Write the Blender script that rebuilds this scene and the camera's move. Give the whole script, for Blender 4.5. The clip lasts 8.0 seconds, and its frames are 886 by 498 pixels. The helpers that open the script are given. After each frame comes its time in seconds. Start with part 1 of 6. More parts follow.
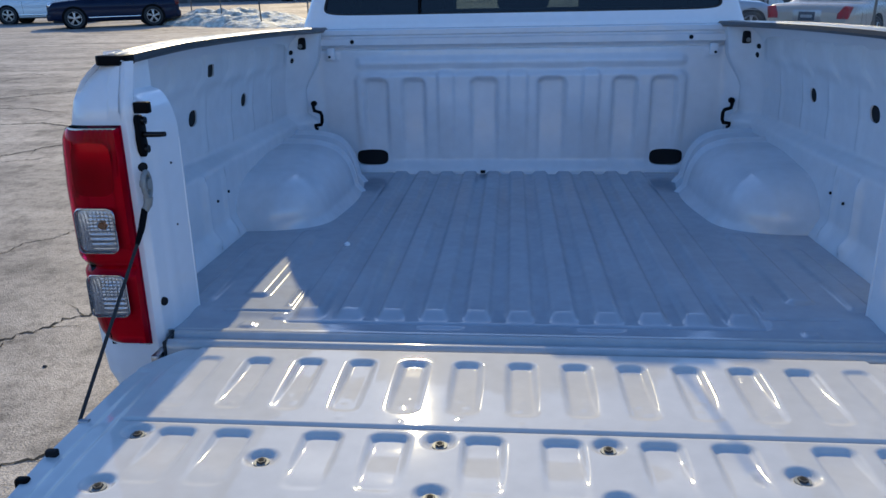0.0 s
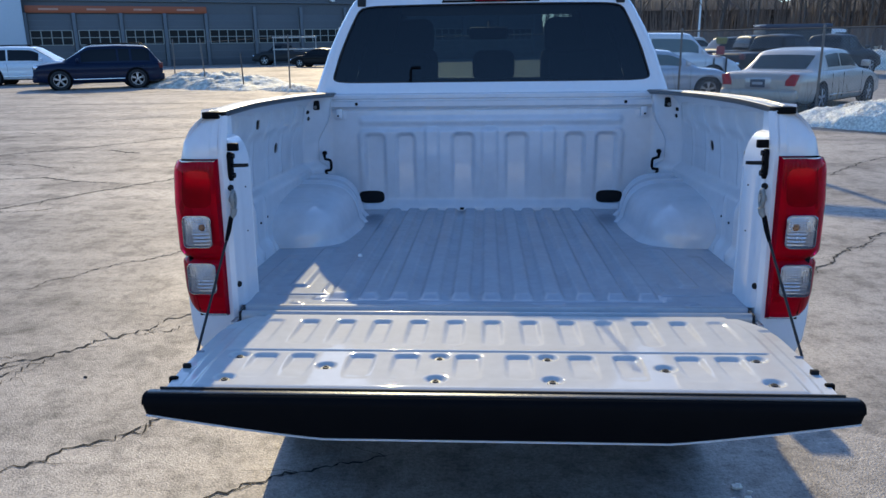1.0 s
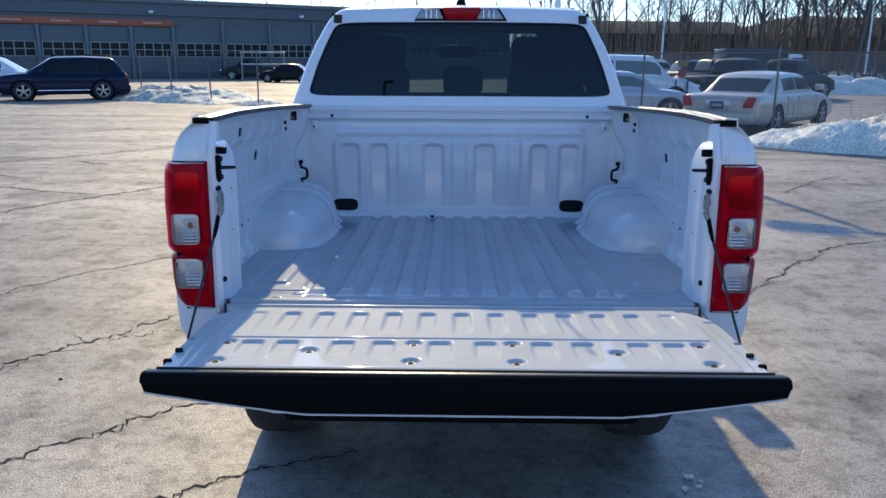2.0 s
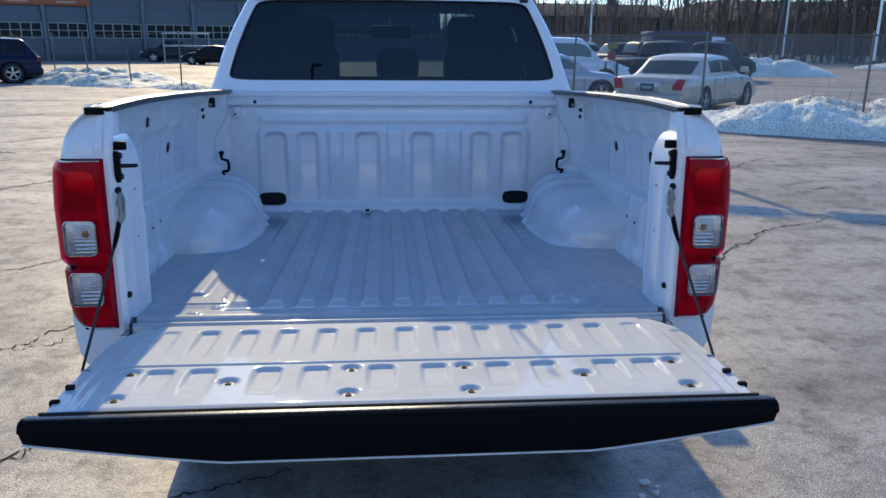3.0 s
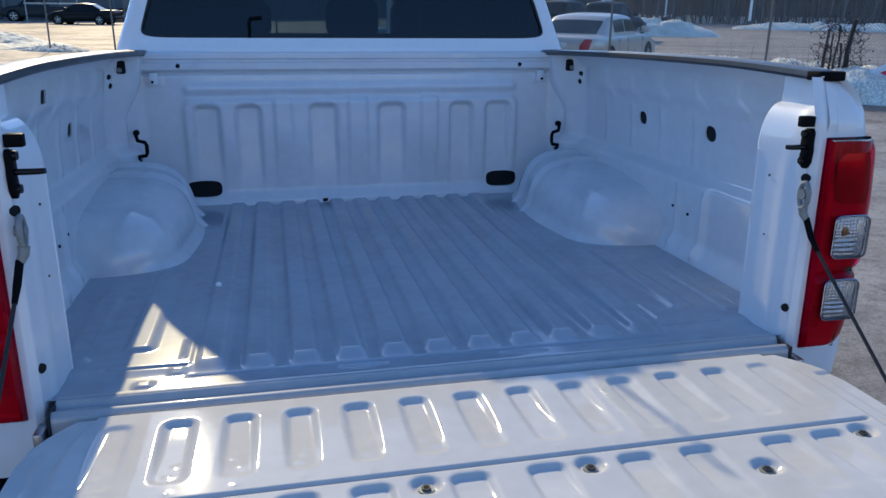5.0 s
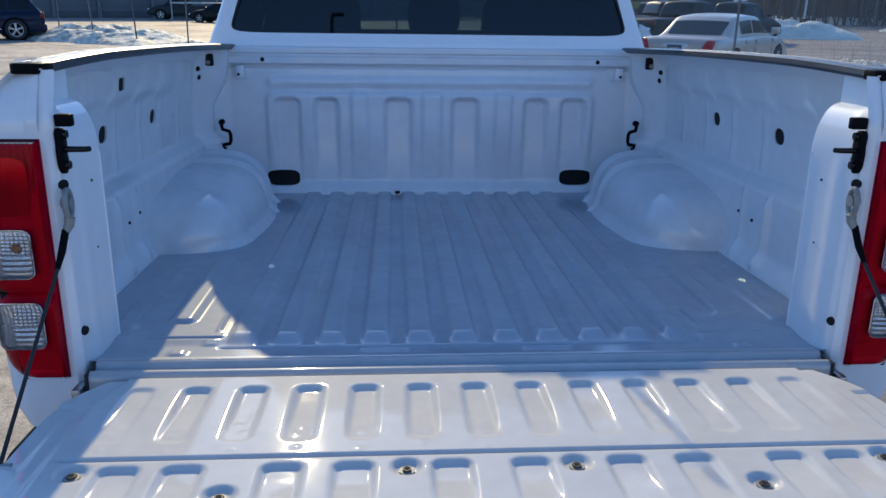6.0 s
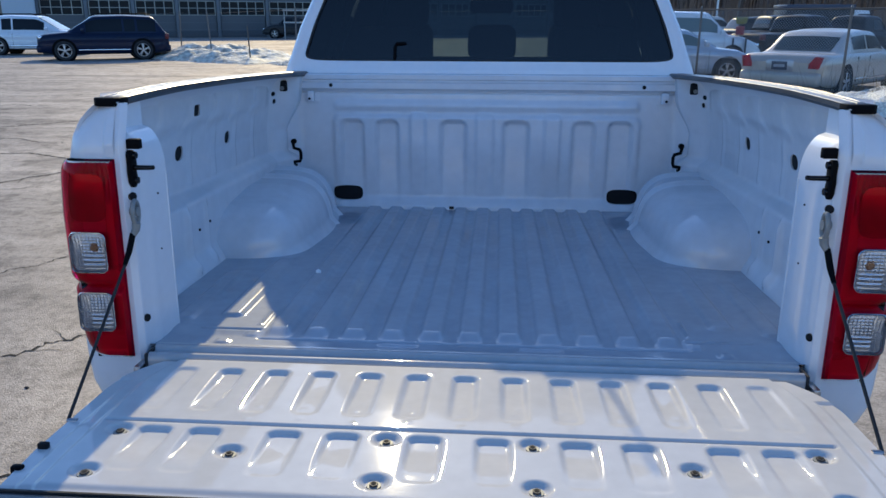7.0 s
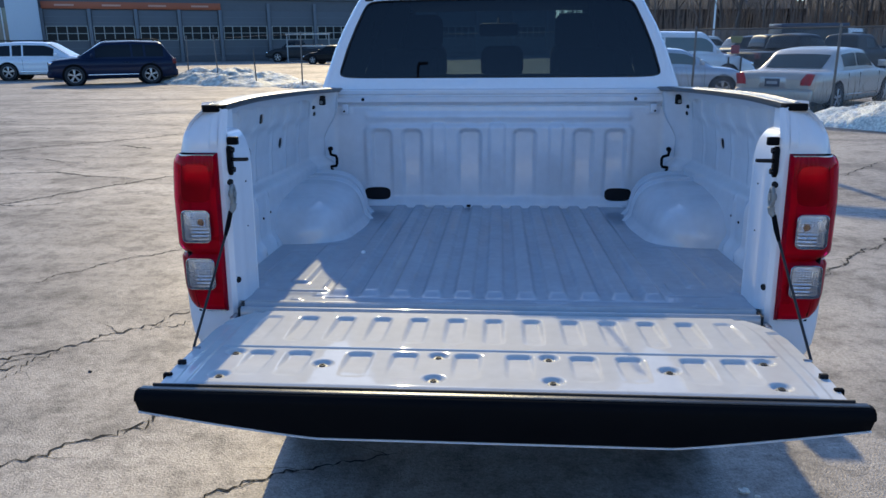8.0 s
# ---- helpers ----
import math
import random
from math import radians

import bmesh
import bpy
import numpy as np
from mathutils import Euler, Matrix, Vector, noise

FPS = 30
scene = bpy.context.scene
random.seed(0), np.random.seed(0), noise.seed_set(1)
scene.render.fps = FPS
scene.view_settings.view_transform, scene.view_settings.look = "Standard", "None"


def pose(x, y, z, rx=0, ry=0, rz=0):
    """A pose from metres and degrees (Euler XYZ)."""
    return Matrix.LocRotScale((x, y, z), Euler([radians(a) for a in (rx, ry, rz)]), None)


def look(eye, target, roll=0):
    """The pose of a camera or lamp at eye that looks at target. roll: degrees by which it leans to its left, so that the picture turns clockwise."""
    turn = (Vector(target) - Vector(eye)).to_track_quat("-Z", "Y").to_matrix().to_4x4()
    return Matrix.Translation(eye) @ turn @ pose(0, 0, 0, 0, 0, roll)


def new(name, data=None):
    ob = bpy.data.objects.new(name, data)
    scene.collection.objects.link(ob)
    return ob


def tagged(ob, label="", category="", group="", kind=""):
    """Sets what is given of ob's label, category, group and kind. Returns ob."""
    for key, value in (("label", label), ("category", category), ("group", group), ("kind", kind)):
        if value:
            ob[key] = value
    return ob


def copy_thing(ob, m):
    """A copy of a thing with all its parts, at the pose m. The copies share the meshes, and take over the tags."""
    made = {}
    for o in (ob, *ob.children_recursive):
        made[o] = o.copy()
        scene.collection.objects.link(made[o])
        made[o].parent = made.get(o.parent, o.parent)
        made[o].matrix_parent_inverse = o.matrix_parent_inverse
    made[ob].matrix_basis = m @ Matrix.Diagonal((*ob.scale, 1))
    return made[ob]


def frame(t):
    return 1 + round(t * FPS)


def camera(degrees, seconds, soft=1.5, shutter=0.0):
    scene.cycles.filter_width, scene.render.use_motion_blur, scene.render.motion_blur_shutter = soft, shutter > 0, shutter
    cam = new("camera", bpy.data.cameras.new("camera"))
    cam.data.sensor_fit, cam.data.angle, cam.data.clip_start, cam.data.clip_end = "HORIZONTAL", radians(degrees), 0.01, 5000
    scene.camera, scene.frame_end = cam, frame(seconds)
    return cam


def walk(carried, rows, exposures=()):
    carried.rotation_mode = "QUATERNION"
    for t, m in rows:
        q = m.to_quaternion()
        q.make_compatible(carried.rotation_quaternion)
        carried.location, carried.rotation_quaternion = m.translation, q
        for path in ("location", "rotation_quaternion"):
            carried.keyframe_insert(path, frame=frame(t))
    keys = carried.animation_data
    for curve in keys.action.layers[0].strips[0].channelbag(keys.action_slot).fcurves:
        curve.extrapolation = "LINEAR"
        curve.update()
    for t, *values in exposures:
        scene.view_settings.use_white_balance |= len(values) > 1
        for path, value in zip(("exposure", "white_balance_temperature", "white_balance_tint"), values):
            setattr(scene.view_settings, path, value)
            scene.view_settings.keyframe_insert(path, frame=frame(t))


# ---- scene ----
cam = camera(60.8, 8.0)
PATH = [
    (0, (-0.022, -1.352, 1.622), (-0.2, 0.522, 0.946), -1.3),
    (0.5, (0.006, -1.738, 1.636), (-0.148, 0.165, 1.042), -1.2),
    (1, (-0.018, -2.027, 1.673), (-0.131, -0.101, 1.147), -0.8),
    (1.5, (-0.045, -2.196, 1.669), (-0.116, -0.258, 1.18), -0.2),
    (1.7, (-0.036, -2.224, 1.666), (-0.091, -0.283, 1.184), -0.0),
    (2.8, (-0.025, -2.016, 1.659), (0.078, -0.085, 1.15), 0.5),
    (3, (-0.044, -1.947, 1.659), (0.104, -0.022, 1.134), 0.4),
    (3.5, (-0.216, -1.73, 1.648), (0.068, 0.17, 1.093), 0.5),
    (4, (-0.338, -1.579, 1.633), (0.069, 0.291, 1.05), 0.4),
    (4.2, (-0.342, -1.515, 1.621), (0.102, 0.344, 1.031), 0.4),
    (5.3, (-0.284, -1.255, 1.613), (0.094, 0.608, 0.991), 1.0),
    (5.5, (-0.257, -1.254, 1.609), (0.053, 0.621, 0.987), 1.0),
    (6, (-0.141, -1.332, 1.606), (-0.017, 0.565, 0.987), 0.8),
    (6.5, (-0.043, -1.427, 1.639), (-0.086, 0.479, 1.034), 0.5),
    (7, (0.055, -1.526, 1.659), (-0.083, 0.382, 1.076), 0.1),
    (7.5, (0.07, -1.741, 1.668), (-0.09, 0.173, 1.113), -0.3),
    (8, (0.006, -1.991, 1.661), (-0.137, -0.068, 1.13), -0.5),
]
walk(cam, [(t, look(eye, target, roll)) for t, eye, target, roll in PATH], [
    (0.0, 0.31, 5850, 7), (0.5, 0.38, 5850, 7), (1.0, 0.45, 5850, 7), (3.0, 0.46, 5850, 7), (4.0, 0.38, 5850, 7), (6.0, 0.34, 5850, 7), (7.0, 0.37, 5850, 7), (8.0, 0.40, 5850, 7)])

# ---- world, sun, exposure ----
SUN_ELEV, SUN_AZ = 27.75, 7.9  # degrees; azimuth counted from +y towards -x
world = bpy.data.worlds.new("sky")
scene.world = world
world.use_nodes = True
wn = world.node_tree.nodes
sky = wn.new("ShaderNodeTexSky")
sky.sky_type, sky.sun_disc = "NISHITA", False
sky.sun_elevation, sky.sun_rotation = radians(SUN_ELEV), radians(-SUN_AZ)
sky.air_density, sky.dust_density, sky.ozone_density, sky.altitude = 1.0, 0.8, 6.0, 800
world.node_tree.links.new(sky.outputs[0], wn["Background"].inputs[0])
wn["Background"].inputs[1].default_value = 0.18
sun_data = bpy.data.lights.new("sun", "SUN")
sun_data.energy, sun_data.angle, sun_data.color = 3.05, radians(0.53), (1.0, 0.78, 0.43)
sun_ob = new("sun", sun_data)
ce = math.cos(radians(SUN_ELEV))
sun_way = Vector((-math.sin(radians(SUN_AZ)) * ce, math.cos(radians(SUN_AZ)) * ce, math.sin(radians(SUN_ELEV))))
sun_ob.matrix_world = look(sun_way * 50, (0, 0, 0))


# ---- materials ----
def mat(name, color, rough=0.5, metal=0.0, var=0.12, scale=6.0, fine=0.0, fscale=90.0, bump=0.0, bscale=120.0,
        coat=0.0, rvar=0.1, tint=None, spec=0.5, random_part=0.0):
    """Principled surface with large stains (var, scale), fine grain (fine, fscale) and relief (bump, bscale)."""
    m = bpy.data.materials.new(name)
    m.use_nodes = True
    n, l = m.node_tree.nodes, m.node_tree.links
    p = n["Principled BSDF"]
    p.inputs["Metallic"].default_value = metal
    p.inputs["Coat Weight"].default_value = coat
    p.inputs["Coat Roughness"].default_value = 0.06
    p.inputs["Specular IOR Level"].default_value = spec
    co = n.new("ShaderNodeTexCoord")
    big = n.new("ShaderNodeTexNoise")
    big.inputs["Scale"].default_value, big.inputs["Detail"].default_value = scale, 6
    l.new(co.outputs["Object"], big.inputs["Vector"])
    mix = n.new("ShaderNodeMixRGB")
    dark = tint or tuple(c * (1 - var) for c in color)
    light = tuple(min(1, c * (1 + var * 0.6)) for c in color)
    mix.inputs[1].default_value, mix.inputs[2].default_value = (*dark, 1), (*light, 1)
    l.new(big.outputs["Fac"], mix.inputs[0])
    out = mix.outputs[0]
    if fine:
        small = n.new("ShaderNodeTexNoise")
        small.inputs["Scale"].default_value, small.inputs["Detail"].default_value = fscale, 4
        l.new(co.outputs["Object"], small.inputs["Vector"])
        ramp = n.new("ShaderNodeMapRange")
        ramp.inputs["From Min"].default_value, ramp.inputs["From Max"].default_value = 0.3, 0.7
        ramp.inputs["To Min"].default_value, ramp.inputs["To Max"].default_value = 1 - fine, 1 + fine
        l.new(small.outputs["Fac"], ramp.inputs["Value"])
        mul = n.new("ShaderNodeVectorMath")
        mul.operation = "SCALE"
        l.new(out, mul.inputs[0])
        l.new(ramp.outputs[0], mul.inputs["Scale"])
        out = mul.outputs[0]
    if random_part:
        info = n.new("ShaderNodeObjectInfo")
        rr = n.new("ShaderNodeMapRange")
        rr.inputs["To Min"].default_value, rr.inputs["To Max"].default_value = 1 - random_part, 1 + random_part
        l.new(info.outputs["Random"], rr.inputs["Value"])
        mul2 = n.new("ShaderNodeVectorMath")
        mul2.operation = "SCALE"
        l.new(out, mul2.inputs[0])
        l.new(rr.outputs[0], mul2.inputs["Scale"])
        out = mul2.outputs[0]
    l.new(out, p.inputs["Base Color"])
    rm = n.new("ShaderNodeMapRange")
    rm.inputs["To Min"].default_value, rm.inputs["To Max"].default_value = max(0.02, rough - rvar), min(1, rough + rvar)
    l.new(big.outputs["Fac"], rm.inputs["Value"])
    l.new(rm.outputs[0], p.inputs["Roughness"])
    if bump:
        bn = n.new("ShaderNodeTexNoise")
        bn.inputs["Scale"].default_value, bn.inputs["Detail"].default_value = bscale, 5
        l.new(co.outputs["Object"], bn.inputs["Vector"])
        b = n.new("ShaderNodeBump")
        b.inputs["Strength"].default_value, b.inputs["Distance"].default_value = bump, 0.01
        l.new(bn.outputs["Fac"], b.inputs["Height"])
        l.new(b.outputs[0], p.inputs["Normal"])
    return m


def glass(name, tint, gloss_rough=0.02, ior=1.5):
    """Thin tinted pane: clear through its tint, with a Fresnel gloss."""
    m = bpy.data.materials.new(name)
    m.use_nodes = True
    n, l = m.node_tree.nodes, m.node_tree.links
    n.remove(n["Principled BSDF"])
    tr, gl, fr, mx = (n.new("ShaderNodeBsdfTransparent"), n.new("ShaderNodeBsdfGlossy"), n.new("ShaderNodeFresnel"), n.new("ShaderNodeMixShader"))
    tr.inputs[0].default_value = (*tint, 1)
    gl.inputs["Roughness"].default_value = gloss_rough
    fr.inputs[0].default_value = ior
    l.new(fr.outputs[0], mx.inputs[0])
    l.new(tr.outputs[0], mx.inputs[1])
    l.new(gl.outputs[0], mx.inputs[2])
    l.new(mx.outputs[0], n["Material Output"].inputs[0])
    return m


PAINT = mat("white_paint", (0.80, 0.81, 0.83), 0.55, spec=0.2, coat=0.7, var=0.05, scale=2.5, fine=0.015, fscale=40, rvar=0.08)
BEDPAINT = mat("white_bed_paint", (0.775, 0.775, 0.785), 0.58, spec=0.06, coat=0.9, var=0.12, scale=4.0, fine=0.03, fscale=25, rvar=0.12, bump=0.02, bscale=14)
# wells: bed white toned between the walls and the shaded floor colour
WELLPAINT = mat("toned_well_paint", (0.70, 0.71, 0.73), 0.58, spec=0.06, coat=0.9, var=0.16, scale=4.5, fine=0.04, fscale=26, rvar=0.12, bump=0.02, bscale=14)
SPECKWHITE = mat("bright_speck_white", (0.93, 0.93, 0.93), 0.3, coat=0.8, var=0.05)
# floor paint: real scuffs, with the bed's blue shade mixed into its base
FLOORPAINT = mat("shaded_scuffed_paint", (0.41, 0.43, 0.465), 0.6, spec=0.06, coat=0.75, var=0.26, scale=5.0, fine=0.05, fscale=30, rvar=0.12, bump=0.02, bscale=14)
# sill in a mid grey, darker than the bed's white
SILLPAINT = mat("grey_sill_paint", (0.46, 0.46, 0.46), 0.5, spec=0.2, coat=0.8, var=0.2, scale=7.0, fine=0.05, fscale=40, rvar=0.12, bump=0.02, bscale=18)
# tailgate: the same white, toned down and warmed for the sun on it
TAILPAINT = mat("sun_toned_tailgate_white", (0.62, 0.602, 0.57), 0.6, spec=0.05, coat=0.42, var=0.10, scale=5.0, fine=0.04, fscale=30, rvar=0.1, bump=0.02, bscale=12)
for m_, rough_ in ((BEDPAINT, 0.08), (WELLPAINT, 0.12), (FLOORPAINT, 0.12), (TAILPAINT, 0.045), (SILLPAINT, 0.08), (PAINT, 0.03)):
    p_ = m_.node_tree.nodes["Principled BSDF"]
    p_.inputs["Coat Roughness"].default_value = rough_
    p_.inputs["Coat IOR"].default_value = 1.72
    if p_.inputs["Normal"].links:
        m_.node_tree.links.new(p_.inputs["Normal"].links[0].from_socket, p_.inputs["Coat Normal"])
BLACK = mat("black_plastic", (0.006, 0.0062, 0.007), 0.5, spec=0.04, var=0.25, scale=12, bump=0.08, bscale=400)
GLOSSBLACK = mat("black_oxide_steel", (0.02, 0.02, 0.021), 0.22, 0.7, var=0.25, scale=40)
DARK = mat("dark_void", (0.006, 0.006, 0.007), 0.9, var=0.2)
RUBBER = mat("rubber", (0.025, 0.025, 0.026), 0.8, var=0.2, scale=10, bump=0.2, bscale=80)
CAPPL = mat("rail_plastic", (0.035, 0.036, 0.038), 0.36, spec=0.8, var=0.2, scale=14, bump=0.12, bscale=300)
RED = mat("red_lens", (0.45, 0.0005, 0.012), 0.2, spec=0.04, coat=0.22, var=0.55, scale=3.2, rvar=0.05)
rn = RED.node_tree.nodes
rramp = rn.new("ShaderNodeMapRange")
rramp.inputs["From Min"].default_value, rramp.inputs["From Max"].default_value = 0.30, 0.66
rnoise, rmix = rn["Noise Texture"], rn["Mix (Legacy)"] if "Mix (Legacy)" in rn else rn["Mix"]
rnoise.inputs["Detail"].default_value = 1.0
RED.node_tree.links.new(rnoise.outputs["Fac"], rramp.inputs["Value"])
RED.node_tree.links.new(rramp.outputs[0], rmix.inputs[0])
# moulded inner chambers show as tall streaks in the red lens
for node in RED.node_tree.nodes:
    if node.type == "TEX_NOISE":
        mp = RED.node_tree.nodes.new("ShaderNodeMapping")
        mp.inputs["Scale"].default_value = (5.0, 1.0, 1.3)
        RED.node_tree.links.new(node.inputs["Vector"].links[0].from_socket, mp.inputs["Vector"])
        RED.node_tree.links.new(mp.outputs[0], node.inputs["Vector"])
        node.inputs["Detail"].default_value = 3
SMOKED = mat("smoked_panel", (0.66, 0.66, 0.67), 0.16, 0.5, var=0.5, scale=14, rvar=0.08)
REDGLASS = glass("red_lens_plastic", (0.74, 0.0, 0.105), 0.03, 1.22)
CHAMBER = mat("lamp_chamber_coating", (0.84, 0.84, 0.84), 0.3, 0.25, var=0.35, scale=9, rvar=0.12)
AMBER = mat("amber_bulb", (0.33, 0.13, 0.05), 0.2, coat=1.0, var=0.2)
CHROME = mat("chrome", (0.72, 0.73, 0.75), 0.12, 1.0, var=0.1, scale=20, rvar=0.06)
DULL = mat("weathered_zinc", (0.30, 0.31, 0.30), 0.6, 0.4, var=0.4, scale=60)
BOLT = mat("dark_zinc_bolt", (0.09, 0.09, 0.09), 0.6, 0.6, var=0.4, scale=80)
STEEL = mat("dull_steel", (0.42, 0.42, 0.43), 0.38, 1.0, var=0.25, scale=40)
REFLECT = mat("lamp_reflector", (0.62, 0.64, 0.67), 0.2, 0.95, var=0.35, scale=45, bump=0.1, bscale=160)
REFBASE = mat("smoked_reflector", (0.60, 0.61, 0.64), 0.25, 0.85, var=0.4, scale=28, bump=0.08, bscale=150)
CARGOLENS = mat("cargo_lens", (0.30, 0.33, 0.37), 0.2, 0.2, var=0.5, scale=30)
CLEAR = glass("clear_lens", (0.9, 0.92, 0.94), 0.03)
TINT = glass("tinted_glass", (0.108, 0.15, 0.17), 0.02, 1.52)
SIDETINT = glass("dark_side_glass", (0.015, 0.02, 0.025))
CARGLASS = glass("car_glass", (0.75, 0.82, 0.80))
CLOTH = mat("dark_seat_cloth", (0.012, 0.013, 0.015), 0.9, spec=0.2, var=0.2, bump=0.2, bscale=300)
FRAMEMETAL = mat("chassis_black", (0.02, 0.02, 0.021), 0.6, var=0.3)


# ---- builders ----
def part(name, bm, material, parent=None, label="", angle=35):
    me = bpy.data.meshes.new(name)
    bm.to_mesh(me)
    bm.free()
    return finish(name, me, material, parent, label, angle)


def finish(name, me, material, parent=None, label="", angle=35):
    me.polygons.foreach_set("use_smooth", [True] * len(me.polygons))
    me.set_sharp_from_angle(angle=radians(angle))
    me.materials.append(material)
    ob = new(name, me)
    if parent:
        ob.parent = parent
    if label:
        ob["label"] = label
    return ob


def thing(name, m, label, category, group="", kind=""):
    ob = new(name)
    ob.empty_display_size = 0.1
    ob.matrix_basis = m
    return tagged(ob, label, category, group, kind)


def box_into(bm, x0, x1, y0, y1, z0, z1, bev=0.0, seg=2, m=None):
    r = bmesh.ops.create_cube(bm, size=1.0)
    vs = r["verts"]
    for v in vs:
        v.co = Vector(((x0 + x1) / 2 + v.co.x * (x1 - x0), (y0 + y1) / 2 + v.co.y * (y1 - y0), (z0 + z1) / 2 + v.co.z * (z1 - z0)))
    if bev:
        es = list({e for v in vs for e in v.link_edges})
        r = bmesh.ops.bevel(bm, geom=es, offset=bev, segments=seg, affect="EDGES", profile=0.5)
        vs = list({v for f in r["faces"] for v in f.verts} | {v for v in vs if v.is_valid})
    if m is not None:
        bmesh.ops.transform(bm, matrix=m, verts=vs)
    return bm


def box(*a, **k):
    return box_into(bmesh.new(), *a, **k)


def cyl_into(bm, p, q, r0, r1=None, n=16, caps=True):
    p, q = Vector(p), Vector(q)
    d = q - p
    m = Matrix.Translation((p + q) / 2) @ d.to_track_quat("Z", "Y").to_matrix().to_4x4()
    bmesh.ops.create_cone(bm, cap_ends=caps, segments=n, radius1=r0, radius2=r0 if r1 is None else r1, depth=d.length, matrix=m)
    return bm


def cyl(*a, **k):
    return cyl_into(bmesh.new(), *a, **k)


def tube_into(bm, pts, r, n=8):
    """A round bar along points; r: one radius or one a point."""
    pts = [Vector(p) for p in pts]
    rs = r if isinstance(r, (list, tuple)) else [r] * len(pts)
    rings, side = [], None
    for i, p in enumerate(pts):
        d = (pts[min(i + 1, len(pts) - 1)] - pts[max(i - 1, 0)]).normalized()
        if side is None:
            side = d.orthogonal().normalized()
        side = (side - d * side.dot(d)).normalized()
        up = d.cross(side)
        rings.append([bm.verts.new(p + rs[i] * (math.cos(a) * side + math.sin(a) * up)) for a in (2 * math.pi * k / n for k in range(n))])
    for a, b in zip(rings, rings[1:]):
        for k in range(n):
            bm.faces.new((a[k], a[(k + 1) % n], b[(k + 1) % n], b[k]))
    bm.faces.new(rings[0][::-1])
    bm.faces.new(rings[-1])
    return bm


def tube(*a, **k):
    return tube_into(bmesh.new(), *a, **k)


def prism(poly, axis, a, b, bev=0.0, seg=2):
    """A polygon of (u, v) pulled along an axis from a to b."""
    bm = bmesh.new()
    put = {"x": lambda u, v, w: (w, u, v), "y": lambda u, v, w: (u, w, v), "z": lambda u, v, w: (u, v, w)}[axis]
    lo = [bm.verts.new(put(u, v, a)) for u, v in poly]
    hi = [bm.verts.new(put(u, v, b)) for u, v in poly]
    k = len(poly)
    for i in range(k):
        bm.faces.new((lo[i], lo[(i + 1) % k], hi[(i + 1) % k], hi[i]))
    bm.faces.new(lo[::-1])
    bm.faces.new(hi)
    bmesh.ops.recalc_face_normals(bm, faces=bm.faces)
    if bev:
        bmesh.ops.bevel(bm, geom=bm.edges[:], offset=bev, segments=seg, affect="EDGES", profile=0.5)
    return bm


def sheet(name, us, vs, fn, material, parent=None, holes=(), deep=(0, 0, 0), label="", flip=False, angle=50):
    """A pressed sheet: fn maps the grid us x vs to places; holes (u, v, ru, rv, power) are cut out and get edges along deep."""
    U, V = np.meshgrid(np.asarray(us, float), np.asarray(vs, float), indexing="ij")
    nu, nv = U.shape
    gone = np.zeros((nu - 1, nv - 1), bool)
    for cu, cv, ru, rv, pw in holes:
        f = np.abs((U - cu) / ru) ** pw + np.abs((V - cv) / rv) ** pw
        fc = (f[:-1, :-1] + f[1:, :-1] + f[:-1, 1:] + f[1:, 1:]) / 4
        d = fc < 1
        gone |= d
        inn, keep = np.zeros((nu, nv), bool), np.zeros((nu, nv), bool)
        for a in (0, 1):
            for b in (0, 1):
                inn[a:nu - 1 + a, b:nv - 1 + b] |= d
                keep[a:nu - 1 + a, b:nv - 1 + b] |= ~d
        edge = inn & keep
        k = np.where(edge, np.maximum(f, 1e-6) ** (-1.0 / pw), 1.0)
        U, V = np.where(edge, cu + (U - cu) * k, U), np.where(edge, cv + (V - cv) * k, V)
    X, Y, Z = fn(U, V)
    co = np.stack([X + 0 * U, Y + 0 * U, Z + 0 * U], -1).reshape(-1, 3)
    idx = np.arange(nu * nv).reshape(nu, nv)
    quads = np.stack([idx[:-1, :-1], idx[1:, :-1], idx[1:, 1:], idx[:-1, 1:]], -1)
    faces = quads[~gone].tolist()
    verts = co.tolist()
    if holes and any(deep):
        low = {}

        def under(i):
            if i not in low:
                low[i] = len(verts)
                verts.append([verts[i][k] + deep[k] for k in range(3)])
            return low[i]
        for i, j in zip(*np.nonzero(gone)):
            for di, dj, a, b in ((-1, 0, (i, j), (i, j + 1)), (1, 0, (i + 1, j + 1), (i + 1, j)), (0, -1, (i + 1, j), (i, j)), (0, 1, (i, j + 1), (i + 1, j + 1))):
                p, q = i + di, j + dj
                if 0 <= p < nu - 1 and 0 <= q < nv - 1 and not gone[p, q]:
                    ia, ib = int(idx[a]), int(idx[b])
                    faces.append([ia, ib, under(ib), under(ia)])
    if flip:
        faces = [f[::-1] for f in faces]
    me = bpy.data.meshes.new(name)
    me.from_pydata(verts, [], faces)
    me.update()
    return finish(name, me, material, parent, label, angle)


def sm(x, a, b):
    t = np.clip((x - a) / (b - a), 0, 1)
    return t * t * (3 - 2 * t)


